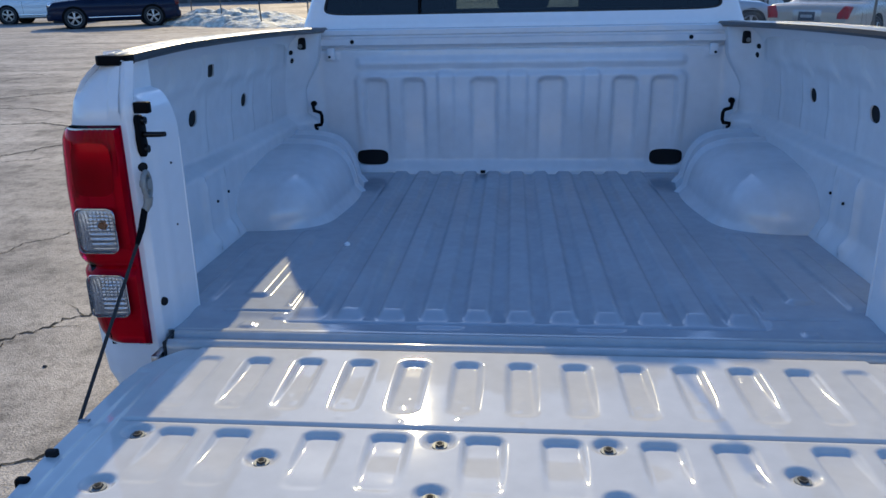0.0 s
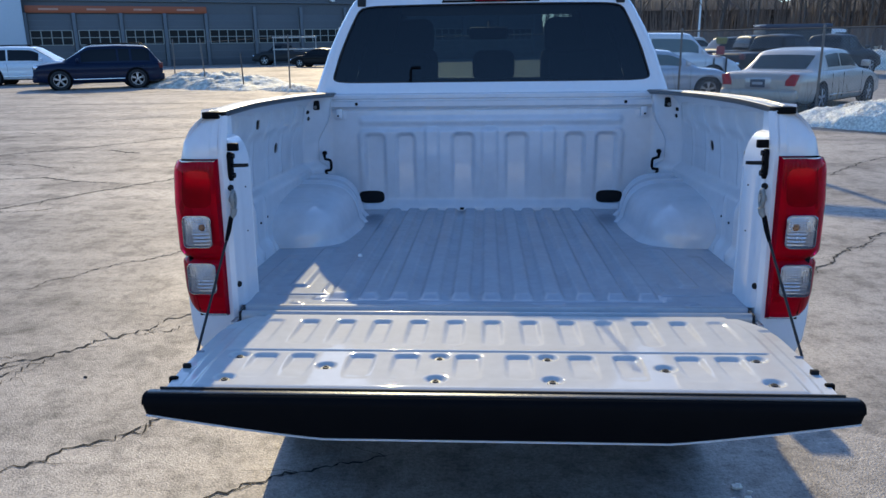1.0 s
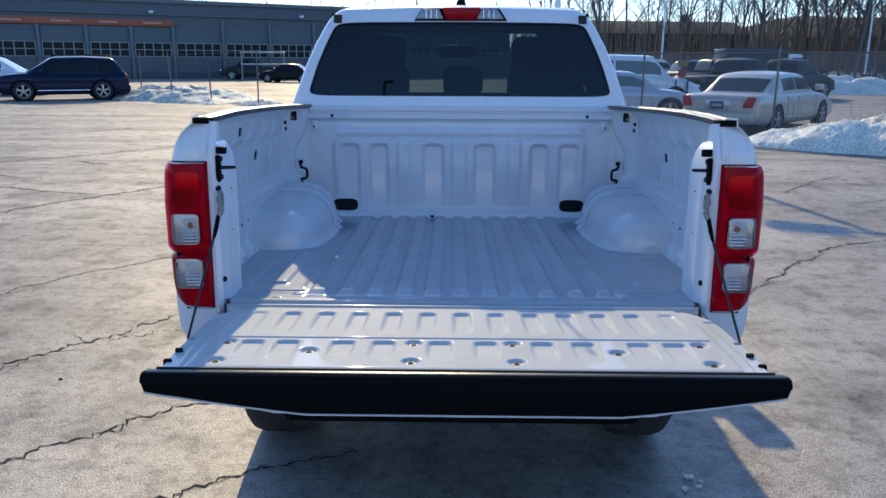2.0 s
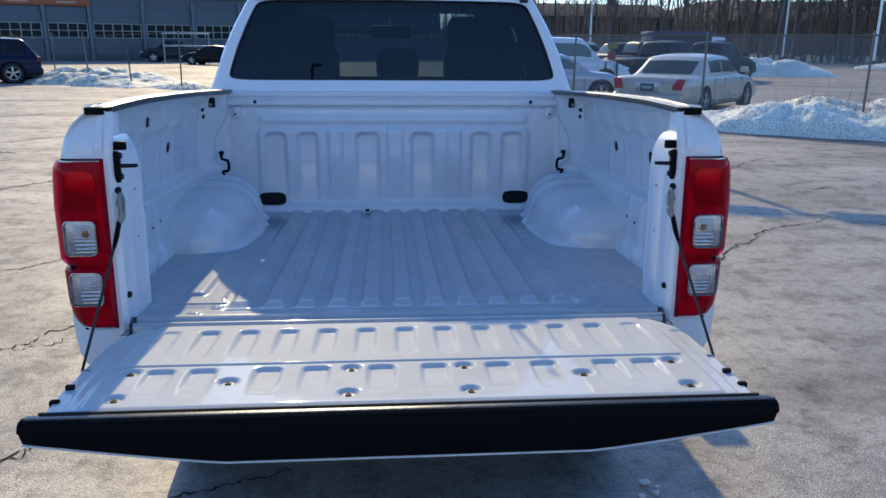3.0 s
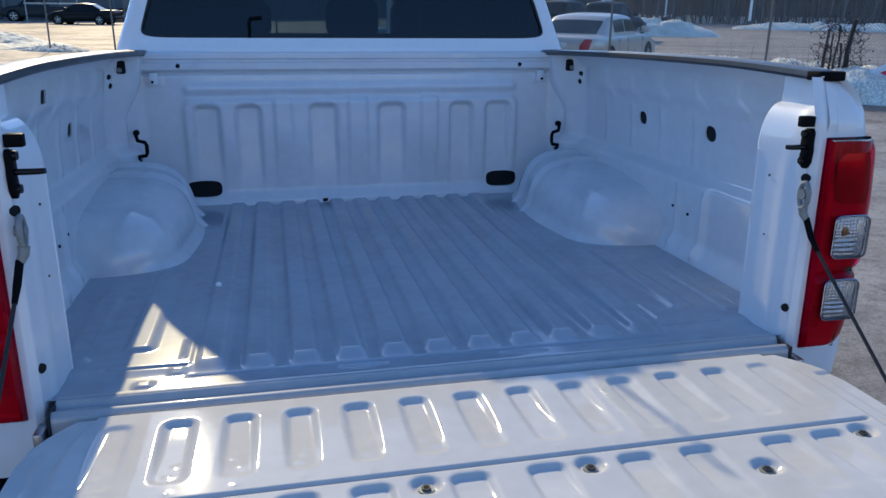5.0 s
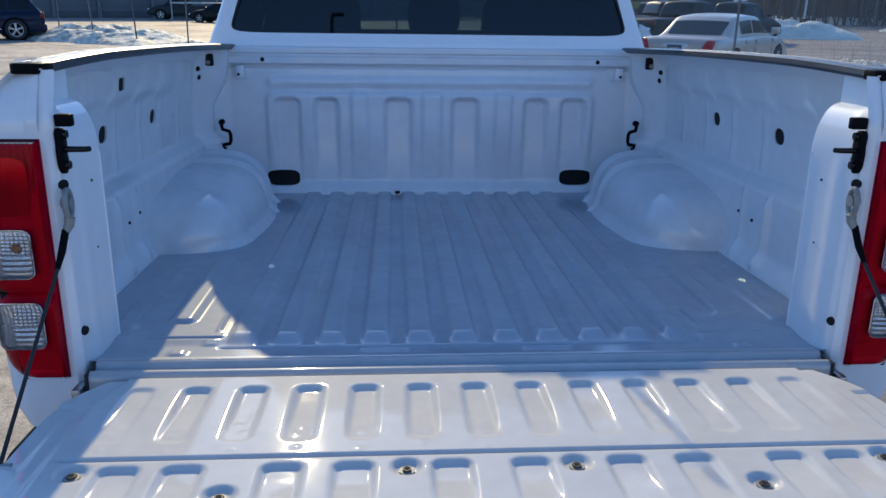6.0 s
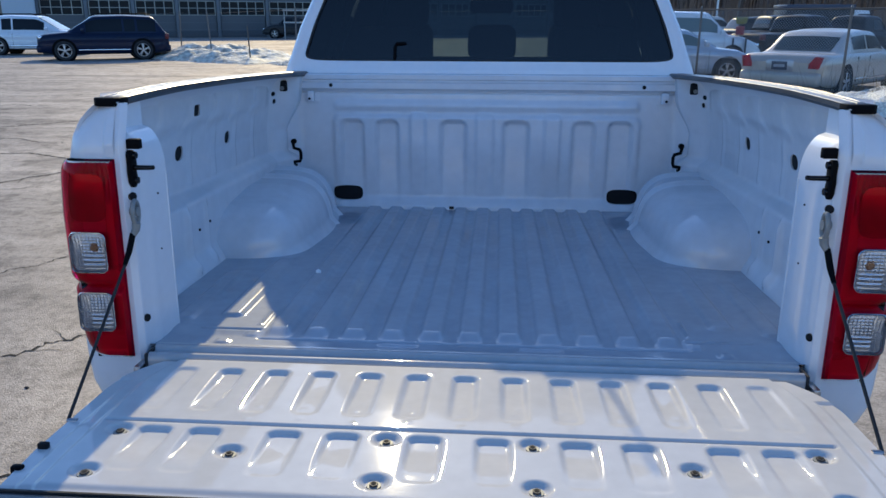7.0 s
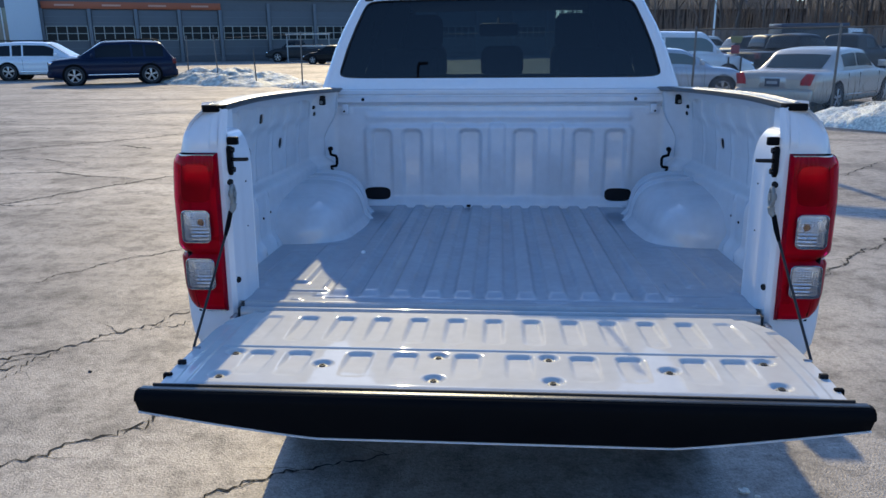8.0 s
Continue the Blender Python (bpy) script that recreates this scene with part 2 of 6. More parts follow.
def pad(u, v, u0, u1, v0, v1, soft, r=0.02):
    """A soft-edged rounded rectangle: 1 inside, 0 outside."""
    cu, cv, hu, hv = (u0 + u1) / 2, (v0 + v1) / 2, (u1 - u0) / 2, (v1 - v0) / 2
    r = min(r, hu, hv)
    qx, qy = np.abs(u - cu) - hu + r, np.abs(v - cv) - hv + r
    d = np.hypot(np.maximum(qx, 0), np.maximum(qy, 0)) + np.minimum(np.maximum(qx, qy), 0) - r
    return 1 - sm(d, -soft / 2, soft / 2)


def lin(a, b, n):
    return np.linspace(a, b, n)


# ---- ground ----


def asphalt():
    """Faded asphalt: pale salt-bleached fields, dark tyre streaks, patches and loose grit."""
    m = mat("worn_asphalt", (0.100, 0.092, 0.084), 0.715, spec=1.0, var=0.25, scale=0.5, fine=0.16, fscale=60, bump=0.45, bscale=110, rvar=0.12)
    m.node_tree.nodes["Principled BSDF"].inputs["IOR"].default_value = 2.75
    n, l = m.node_tree.nodes, m.node_tree.links
    p = n["Principled BSDF"]
    src = p.inputs["Base Color"].links[0].from_socket
    co = n.new("ShaderNodeTexCoord")
    out = src
    for rot, sx, sy, scale, lo, hi, dark in ((0.15, 0.14, 1.0, 1.1, 0.46, 0.68, 0.74), (-0.5, 0.25, 1.0, 0.8, 0.48, 0.72, 0.76), (0.2, 1.0, 1.0, 0.22, 0.50, 0.62, 0.80), (1.2, 0.6, 1.0, 1.5, 0.50, 0.64, 0.78), (0.3, 1.0, 1.0, 3.6, 0.50, 0.64, 0.70), (0.0, 1.0, 1.0, 14.0, 0.48, 0.64, 0.76), (0.0, 1.0, 1.0, 70.0, 0.52, 0.62, 0.80), (0.4, 1.0, 1.0, 150.0, 0.52, 0.60, 0.78)):
        mp = n.new("ShaderNodeMapping")
        mp.inputs["Rotation"].default_value = (0, 0, rot)
        mp.inputs["Scale"].default_value = (sx, sy, 1)
        l.new(co.outputs["Object"], mp.inputs["Vector"])
        ns = n.new("ShaderNodeTexNoise")
        ns.inputs["Scale"].default_value, ns.inputs["Detail"].default_value, ns.inputs["Roughness"].default_value = scale, 8, 0.62
        l.new(mp.outputs[0], ns.inputs["Vector"])
        mr = n.new("ShaderNodeMapRange")
        mr.inputs["From Min"].default_value, mr.inputs["From Max"].default_value = lo, hi
        mr.inputs["To Min"].default_value, mr.inputs["To Max"].default_value = 1.0, dark
        l.new(ns.outputs["Fac"], mr.inputs["Value"])
        mul = n.new("ShaderNodeVectorMath")
        mul.operation = "SCALE"
        l.new(out, mul.inputs[0])
        l.new(mr.outputs[0], mul.inputs["Scale"])
        out = mul.outputs[0]
    l.new(out, p.inputs["Base Color"])
    # the worn stone shines less where grime lies on it
    sheen = n.new("ShaderNodeVectorMath")
    sheen.operation = "SCALE"
    sheen.inputs["Scale"].default_value = 10.4
    l.new(out, sheen.inputs[0])
    l.new(sheen.outputs[0], p.inputs["Specular Tint"])
    return m


ASPHALT = asphalt()
CRACK = mat("crack_dirt", (0.008, 0.0075, 0.007), 0.95, var=0.4, scale=8)
def soft_snow(m):
    p = m.node_tree.nodes["Principled BSDF"]
    for node in m.node_tree.nodes:
        if node.type == "BUMP":
            node.inputs["Distance"].default_value = 0.035
    p.inputs["Subsurface Weight"].default_value = 0.6
    p.inputs["Subsurface Radius"].default_value = (1.0, 0.9, 0.8)
    p.inputs["Subsurface Scale"].default_value = 0.22
    return m


SNOW = mat("old_snow", (0.90, 0.81, 0.69), 0.55, var=0.42, scale=2.2, fine=0.35, fscale=26, bump=0.9, bscale=22)
soft_snow(SNOW)
DIRTSNOW = soft_snow(mat("dirty_snow", (0.74, 0.64, 0.52), 0.7, var=0.75, scale=1.6, fine=0.45, fscale=6, bump=0.6, bscale=10))


def build_ground():
    bm = bmesh.new()
    s = 600
    bmesh.ops.create_grid(bm, x_segments=40, y_segments=40, size=s)
    g = part("ground", bm, ASPHALT)
    tagged(g, "worn pale grey asphalt of a car dealer's lot", "ground", kind="structure")
    return g


def crack(points, width, seed):
    """A crack in the asphalt: a jagged dark ribbon of uneven width."""
    rnd = random.Random(seed)
    pts = []
    for (x0, y0), (x1, y1) in zip(points, points[1:]):
        n = max(3, int(math.hypot(x1 - x0, y1 - y0) / 0.022))
        for i in range(n):
            f = i / n
            j = 0.007
            w1 = 0.045 * noise.noise((x0 + f * 3, y0 * 3, seed)) + 0.02 * noise.noise((x0 + f * 11, y0 * 3, seed))
            pts.append((x0 + (x1 - x0) * f + rnd.uniform(-j, j) + w1, y0 + (y1 - y0) * f + rnd.uniform(-j, j) - w1))
    pts.append(points[-1])
    bm = bmesh.new()
    prev = None
    for i, (x, y) in enumerate(pts):
        a, b = pts[max(0, i - 1)], pts[min(len(pts) - 1, i + 1)]
        d = Vector((b[0] - a[0], b[1] - a[1])).normalized()
        w = 0.5 * width * rnd.uniform(0.15, 1.5) * min(1, 4 * i / len(pts) + 0.2, 4 * (1 - i / len(pts)) + 0.2) / 2
        cur = [bm.verts.new((x - d.y * w, y + d.x * w, 0.003)), bm.verts.new((x + d.y * w, y - d.x * w, 0.003))]
        if prev:
            bm.faces.new((prev[0], prev[1], cur[1], cur[0]))
        prev = cur
        if i % 8 == 4 and rnd.random() < 0.75:
            q, turn, b0 = Vector((x, y)), rnd.choice((-1, 1)) * rnd.uniform(0.25, 0.7), None
            e = Vector((d.x * math.cos(turn) - d.y * math.sin(turn), d.x * math.sin(turn) + d.y * math.cos(turn))) * rnd.choice((1, -1))
            n = rnd.randint(3, 9)
            for k in range(n + 1):
                h = 0.26 * width * (1 - k / (n + 0.5)) * rnd.uniform(0.5, 1.2) / 2
                b1 = [bm.verts.new((q.x - e.y * h, q.y + e.x * h, 0.0035)), bm.verts.new((q.x + e.y * h, q.y - e.x * h, 0.0035))]
                if b0:
                    bm.faces.new((b0[0], b0[1], b1[1], b1[0]))
                b0 = b1
                q = q + e * 0.03 + Vector((rnd.uniform(-1, 1), rnd.uniform(-1, 1))) * 0.012
    for f in bm.faces:
        f.normal_update()
    bmesh.ops.reverse_faces(bm, faces=[f for f in bm.faces if f.normal.z < 0])
    return tagged(part("pavement_crack", bm, CRACK), "dark irregular crack in the asphalt", "crack", "cracks in the asphalt", "structure")


build_ground()
CRACKS = [
    ([(-6.5, 0.2), (-3.6, 1.1), (-2.71, 1.65), (-2.61, 1.71), (-2.44, 1.81), (-2.31, 2.01), (-2.18, 2.13), (-2.04, 2.33), (-1.9, 2.54), (-1.5, 3.0)], 0.032),
    ([(-2.18, 2.11), (-2.04, 2.14), (-1.89, 2.24), (-1.2, 2.5)], 0.02),
    ([(-3.7, 0.85), (-2.9, 1.30), (-2.6, 1.5), (-2.55, 1.56), (-2.5, 1.66), (-2.43, 1.77)], 0.024),
    ([(-3.3, 0.95), (-2.75, 1.25), (-2.55, 1.42), (-2.52, 1.48), (-2.49, 1.62)], 0.014),
    ([(-3.2, 1.45), (-2.77, 1.75), (-2.66, 1.78), (-2.58, 1.87)], 0.014),
    ([(-2.73, 1.56), (-2.62, 1.62), (-2.53, 1.72)], 0.022),
    ([(-2.9, -0.2), (-2.02, 0.62), (-1.95, 0.66), (-1.83, 0.79), (-1.66, 0.92), (-1.56, 1.05), (-1.38, 1.17), (-0.9, 1.45)], 0.024),
    ([(-1.66, 0.92), (-1.58, 0.97), (-1.55, 1.05)], 0.014),
    ([(-1.6, 0.1), (-1.13, 0.41), (-0.99, 0.53), (-0.87, 0.60), (-0.4, 0.8)], 0.022),
    ([(-6.4, 4.2), (-5.28, 5.7), (-4.97, 6.26), (-4.59, 6.86), (-4.15, 7.5), (-2.6, 9.8)], 0.065),
    ([(-8.2, 7.3), (-6.49, 7.58), (-5.94, 7.71), (-5.3, 7.39), (-4.58, 7.22)], 0.06),
    ([(-8.8, 8.9), (-7.32, 8.86), (-6.78, 8.84), (-6.37, 8.58), (-5.95, 8.5)], 0.06),
    ([(-9.3, 8.6), (-7.94, 9.83), (-7.54, 10.27), (-6.67, 11.09), (-5.95, 12.08), (-4.6, 13.8)], 0.08),
    ([(-9.89, 12.84), (-9.51, 13.18), (-9.07, 12.88)], 0.07),
    ([(-9.9, 11.4), (-9.33, 12.1), (-9.2, 12.67)], 0.07),
    ([(-6.34, 10.41), (-5.97, 10.15), (-5.68, 10.03)], 0.12),
    ([(-3.4, 2.9), (-3.10, 3.42), (-2.99, 3.58), (-2.78, 3.77), (-2.6, 3.98), (-2.1, 4.5)], 0.024),
    ([(-14.5, 12.0), (-9.0, 15.5), (-7.5, 17.5)], 0.08),
    ([(-12.83, 18.24), (-12.22, 18.42), (-11.0, 18.3)], 0.16),
    ([(-5.46, 5.6), (-5.02, 5.55), (-4.64, 5.76)], 0.03),
    ([(2.1, 3.1), (2.52, 3.58), (2.78, 3.90), (2.99, 4.16), (3.41, 4.58), (3.9, 4.86), (4.2, 4.98), (4.45, 5.25)], 0.032),
    ([(4.0, 5.33), (4.22, 5.28), (4.45, 5.25)], 0.016),
    ([(4.3, 7.6), (4.76, 8.2), (5.08, 8.59), (5.9, 9.3)], 0.04),
    ([(4.99, 6.58), (5.42, 6.81)], 0.03),
]
for i, (pts, w) in enumerate(CRACKS):
    crack(pts, w, 10 + i)


def snow_bank(name, p, q, width, height, seed, material, label, lump=0.35, crust=1.0, steep=1.7):
    """A ridge of ploughed snow from p to q with a lumpy crest and ragged foot."""
    p, q = Vector((*p, 0)), Vector((*q, 0))
    along, ln = (q - p).normalized(), (q - p).length
    side = Vector((-along.y, along.x, 0))
    nu, nv = max(12, int(ln / 0.055)), 60
    nu = min(nu, 260)
    bm = bmesh.new()
    rows = []
    for i in range(nu + 1):
        a = i / nu
        ends = min(1, a * ln / (width * 0.7), (1 - a) * ln / (width * 0.7)) ** 0.6
        row = []
        for j in range(nv + 1):
            b = j / nv * 2 - 1
            s = noise.noise((a * ln * 0.9, seed, 0)) * 0.25
            c = p + along * (a * ln) + side * (b * width / 2 * (0.75 + 0.3 * ends) + s * width * 0.3)
            n1 = noise.fractal((c.x * 0.9, c.y * 0.9, seed), 0.9, 2.2, 3)
            n2 = noise.fractal((c.x * 7.5, c.y * 7.5, seed + 9), 0.8, 2.1, 4)
            n3 = noise.noise((c.x * 1.3, c.y * 1.3, seed + 4))
            prof = max(0.0, 1 - abs(b) ** steep) ** 0.8
            n4 = abs(noise.noise((c.x * 9, c.y * 9, seed + 2))) + 0.6 * abs(noise.noise((c.x * 17, c.y * 17, seed + 6)))
            z = height * ends * prof * (0.85 + lump * n1 + 0.25 * n3) + crust * (0.085 * n2 + 0.10 * n4 - 0.035) * min(1, prof * 3) * ends
            edge = min(1, (1 - abs(b)) * 8, i / 2, (nu - i) / 2)
            row.append(bm.verts.new((c.x, c.y, z * edge - 0.03 * (1 - edge))))
        rows.append(row)
    for r0, r1 in zip(rows, rows[1:]):
        for j in range(nv):
            bm.faces.new((r0[j], r1[j], r1[j + 1], r0[j + 1]))
    bmesh.ops.recalc_face_normals(bm, faces=bm.faces)
    if sum(f.normal.z for f in bm.faces) < 0:
        bmesh.ops.reverse_faces(bm, faces=bm.faces)
    ob = part(name, bm, material, angle=70)
    return tagged(ob, label, "snow pile", "ploughed snow piles")


# ---- the white pickup truck; its own frame: bed floor at z 0, tail at y 0, nose along +y ----
RAKE, FLOOR_Z = 2.1, 0.95
truck = thing("pickup_truck", pose(0, 0, FLOOR_Z, -RAKE, 0, 0), "white crew-cab pickup truck parked with its tailgate lowered", "pickup truck")


def rail_x(z):
    """Half width of the inner bed wall at height z."""
    return np.where(z < 0.30, 0.836 + 0.038 * sm(z, 0.205, 0.245), 0.874 - 0.13 * np.maximum(z - 0.33, 0))


def bed_floor():
    def f(x, y):
        z = -0.010 + 0 * x
        ends = sm(y, 0.088, 0.136)
        for i in range(-5, 6):
            d = np.abs(x - i * 0.0921)
            z = z + 0.0130 * (1 - sm(d, 0.019, 0.034)) * ends
        for sx in (-1, 1):
            z = z + 0.0075 * sm(x * sx, 0.484, 0.498) * ends
            z = z + 0.0085 * pad(x * sx, y, 0.580, 0.632, 0.205, 0.74, 0.014, 0.012)
            z = z + 0.007 * pad(x * sx, y, 0.695, 0.740, 0.17, 0.60, 0.013, 0.012)
            z = z + 0.004 * pad(x * sx, y, 0.560, 0.592, 0.045, 0.072, 0.006, 0.006)
            z = z + 0.004 * pad(x * sx, y, 0.512, 0.517, 0.15, 0.25, 0.006, 0.003)
            z = z + 0.003 * pad(x * sx, y, 0.507, 0.535, 0.092, 0.115, 0.006, 0.004)
            z = z - 0.003 * pad(x * sx, y, 0.50, 0.66, 0.122, 0.127, 0.005, 0.002)
        z = z - 0.004 * pad(x, y, -0.50, 0.50, 0.079, 0.085, 0.006, 0.002)
        z = z - 0.003 * pad(x, y, -0.21, -0.12, 0.055, 0.066, 0.005, 0.003) - 0.003 * pad(x, y, 0.12, 0.21, 0.055, 0.066, 0.005, 0.003)
        z = z + 0.008 * sm(-y, -0.030, -0.012)
        return x, y, z
    ys = np.concatenate([lin(0.01, 0.30, 74), lin(0.31, 1.62, 40)])
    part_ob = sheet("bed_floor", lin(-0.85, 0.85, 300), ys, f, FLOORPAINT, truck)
    part("drain_hole", cyl((-0.134, 1.585, -0.004), (-0.134, 1.585, 0.006), 0.010, n=14), DARK, part_ob)
    # a small glint on the floor, set in as a white speck
    part("white_speck", tube([(-0.472, 0.588, -0.004), (-0.472, 0.588, 0.008), (-0.472, 0.588, 0.012)], [0.009, 0.008, 0.003], 12), SPECKWHITE, part_ob, "small bright white speck for a glint on the floor")
    return part_ob


def headboard():
    def press(x, z):
        fade = 0.12 + 0.88 * sm(z, 0.05, 0.27)
        d = -0.018 * fade * pad(x, z, -0.63, 0.63, -0.2, 0.384, 0.022, 0.03)
        for sx in (-1, 1):
            u = x * sx
            for a, b in ((0.505, 0.598), (0.360, 0.448), (0.078, 0.180)):
                d = d + 0.030 * fade * pad(u, z, a, b, 0.0, 0.362, 0.020, 0.024)
            d = d - 0.015 * fade * pad(u, z, 0.245, 0.308, 0.05, 0.394, 0.016, 0.016)
            d = d - 0.004 * pad(u, z, 0.690, 0.745, 0.435, 0.475, 0.008, 0.01)
        d = d - 0.015 * fade * pad(x, z, -0.036, 0.036, 0.05, 0.394, 0.016, 0.016)
        d = d - 0.013 * pad(x, z, -0.62, 0.62, 0.410, 0.440, 0.030, 0.016)
        d = d - 0.014 * sm(z, 0.486, 0.492) + 0.012 * pad(x, z, -1, 1, 0.474, 0.484, 0.007, 0.003) + 0.014 * pad(x, z, -1, 1, 0.519, 0.529, 0.006, 0.003)
        return d

    def f(x, z):
        y = 1.610 - 0.034 * z + press(x, z)
        y = y - 0.05 * sm(-z, -0.05, 0.0) * 0.5 - 0.06 * sm(np.abs(x), 0.755, 0.86)
        return x, y, z
    holes = [(-0.579, 0.055, 0.063, 0.031, 3.4), (0.578, 0.055, 0.063, 0.031, 3.4)]
    for sx in (-1, 1):
        holes.append((sx * 0.634, 0.506, 0.008, 0.008, 2))
    ob = sheet("headboard", lin(-0.86, 0.86, 300), lin(-0.012, 0.548, 104), f, BEDPAINT, truck, holes, (0, 0.03, 0), flip=True)
    for sx in (-1, 1):
        part("wall_plug", box(sx * 0.579 - 0.075, sx * 0.579 + 0.075, 1.615, 1.64, 0.015, 0.095, 0.004), DARK, ob)
        part("screw_hole", cyl((sx * 0.634, 1.5755, 0.506), (sx * 0.634, 1.60, 0.506), 0.0075, n=12), DARK, ob)
        br = box(sx * 0.718 - 0.014, sx * 0.718 + 0.014, 1.566, 1.592, 0.440, 0.484, 0.004)
        part("bracket", br, PAINT, ob)
        part("bolt", cyl((sx * 0.722, 1.560, 0.452), (sx * 0.722, 1.57, 0.452), 0.005, n=8), DARK, ob)
        x = sx * 0.790
        pts = [(x, 1.548, 0.277), (x, 1.532, 0.270), (x - sx * 0.005, 1.524, 0.253), (x - sx * 0.030, 1.518, 0.247),
               (x - sx * 0.035, 1.516, 0.236), (x - sx * 0.035, 1.516, 0.212), (x - sx * 0.030, 1.518, 0.200),
               (x - sx * 0.006, 1.524, 0.196), (x - sx * 0.003, 1.532, 0.184), (x - sx * 0.003, 1.548, 0.180)]
        hook = part("tie_down_hook", tube(pts, 0.0068, 8), BLACK, truck, "black bent-rod tie-down hook")
        for z in (0.278, 0.180):
            part("foot", cyl((x, 1.535, z), (x, 1.552, z), 0.011, n=10), BLACK, hook)
    top = prism([(1.592, 0.500), (1.592, 0.546), (1.598, 0.552), (1.655, 0.552), (1.655, 0.500)], "x", -0.86, 0.86, 0.003)
    part("headboard_cap", top, PAINT, truck)
    return ob


def bed_side(s):
    def f(y, z):
        x = rail_x(z)
        up = sm(z, 0.235, 0.26)
        low = 1 - up
        for c, w, dpt in ((0.520, 0.013, 0.015), (0.665, 0.010, 0.008)):
            x = x - low * dpt * np.exp(-((y - c) / w) ** 2) * sm(z, 0.0, 0.05) * (1 - sm(z, 0.17, 0.225))
            x = x - dpt * np.exp(-((y - c) / 0.020) ** 2 - ((z - 0.030) / 0.022) ** 2)
        for c in (0.66, 0.86, 1.06, 1.26):
            x = x - up * 0.0035 * (1 - sm(np.abs(y - c), 0.005, 0.022)) * (1 - sm(z, 0.37, 0.43))
        for c in (0.40, 0.60, 0.80, 1.00, 1.20):
            jog = c + 0.045 * sm(z, 0.425, 0.465) - 0.03 * sm(z, 0.49, 0.53)
            x = x - 0.005 * sm(y, jog - 0.012, jog) * (1 - sm(y, jog + 0.02, jog + 0.17)) * sm(z, 0.40, 0.425)
        x = x - 0.006 * sm(z, 0.415, 0.445) * (1 - sm(y, 1.38, 1.45))
        x = x - (0.055 + 0.04 * sm(z, 0.32, 0.46)) * sm(y, 1.45, 1.545) - 0.03 * (1 - sm(z, -0.01, 0.06))
        return x * s, y, z
    holes = [(0.990, 0.357, 0.026, 0.021, 2.4), (0.587, 0.354, 0.028, 0.022, 2.4), (1.47, 0.475, 0.008, 0.010, 2), (1.475, 0.445, 0.006, 0.012, 2)]
    if s < 0:
        holes.append((0.683, 0.471, 0.024, 0.017, 6))
    ob = sheet("bed_side", lin(0.12, 1.60, 240), lin(-0.012, 0.552, 100), f, BEDPAINT, truck, holes, (0.006 * s, 0, 0), flip=s < 0)
    for y, z, ru, rv, _ in holes:
        sheet("wall_plug", lin(y - ru - 0.006, y + ru + 0.006, 6), lin(z - rv - 0.006, z + rv + 0.006, 6), lambda yy, zz: (f(yy, zz)[0] + 0.0045 * s, yy, zz), DARK, ob, flip=s < 0)
    for y, z in ((0.69, 0.13), (0.605, 0.122)):
        part("screw_hole", cyl((s * 0.832, y, z), (s * 0.842, y, z), 0.0042, n=10), DARK, ob)
    part("stake_pocket", box(s * 0.816 - 0.021, s * 0.816 + 0.021, 1.486, 1.55, 0.484, 0.528, 0.006), DARK, ob)
    part("bolt", cyl((s * 0.812, 1.480, 0.497), (s * 0.812, 1.488, 0.497), 0.008, n=10), DULL, ob)
    return ob


def wheel_well(s):
    """Boxy tub over the wheel: a leaning inner face, a round tail end, two raised hoops towards the headboard."""
    def f(y, a):
        tail = np.clip((0.915 - y) / 0.185, 0, 1)
        nose = np.clip((y - 1.40) / 0.16, 0, 1)
        plan = np.maximum(1 - tail ** 2.8, 0) ** (1 / 2.8) * (1 - 0.07 * (1 - sm(y, 0.80, 1.12)))
        rise = np.maximum(1 - tail ** 2.6, 0) ** 0.42 * (1 - 0.16 * (1 - sm(y, 0.78, 1.14))) * np.maximum(1 - nose ** 2.6, 0) ** (1 / 2.6)
        hoop = 0.011 * np.exp(-((y - 1.425) / 0.014) ** 2) + 0.010 * np.exp(-((y - 1.265) / 0.014) ** 2) + 0.006 * sm(y, 1.24, 1.28) + 0.005 * sm(y, 1.40, 1.44)
        h = 0.187 * rise + hoop * rise
        w = (0.298 - 0.042 * sm(y, 1.15, 1.50)) * plan + hoop - 0.03 * nose ** 2
        z = h * np.cos(a) ** 0.44
        lean = 0.040 * (z / 0.19) ** 1.3 * plan
        foot = 0.030 * np.clip(1 - z / 0.045, 0, 1) ** 2.2 * plan
        x = 0.868 - (w - lean + foot) * np.sin(a) ** 0.44
        return x * s, y, z - 0.013
    ys = np.concatenate([0.73 + 0.185 * (1 - np.cos(lin(0, math.pi / 2, 50)[:-1])), lin(0.915, 1.40, 110)[:-1], 1.40 + 0.16 * np.sin(lin(0, math.pi / 2, 40))])
    ob = sheet("wheel_well", ys, lin(1e-6, math.pi / 2 - 1e-6, 70), f, WELLPAINT, truck, flip=s > 0, angle=80)
    return ob


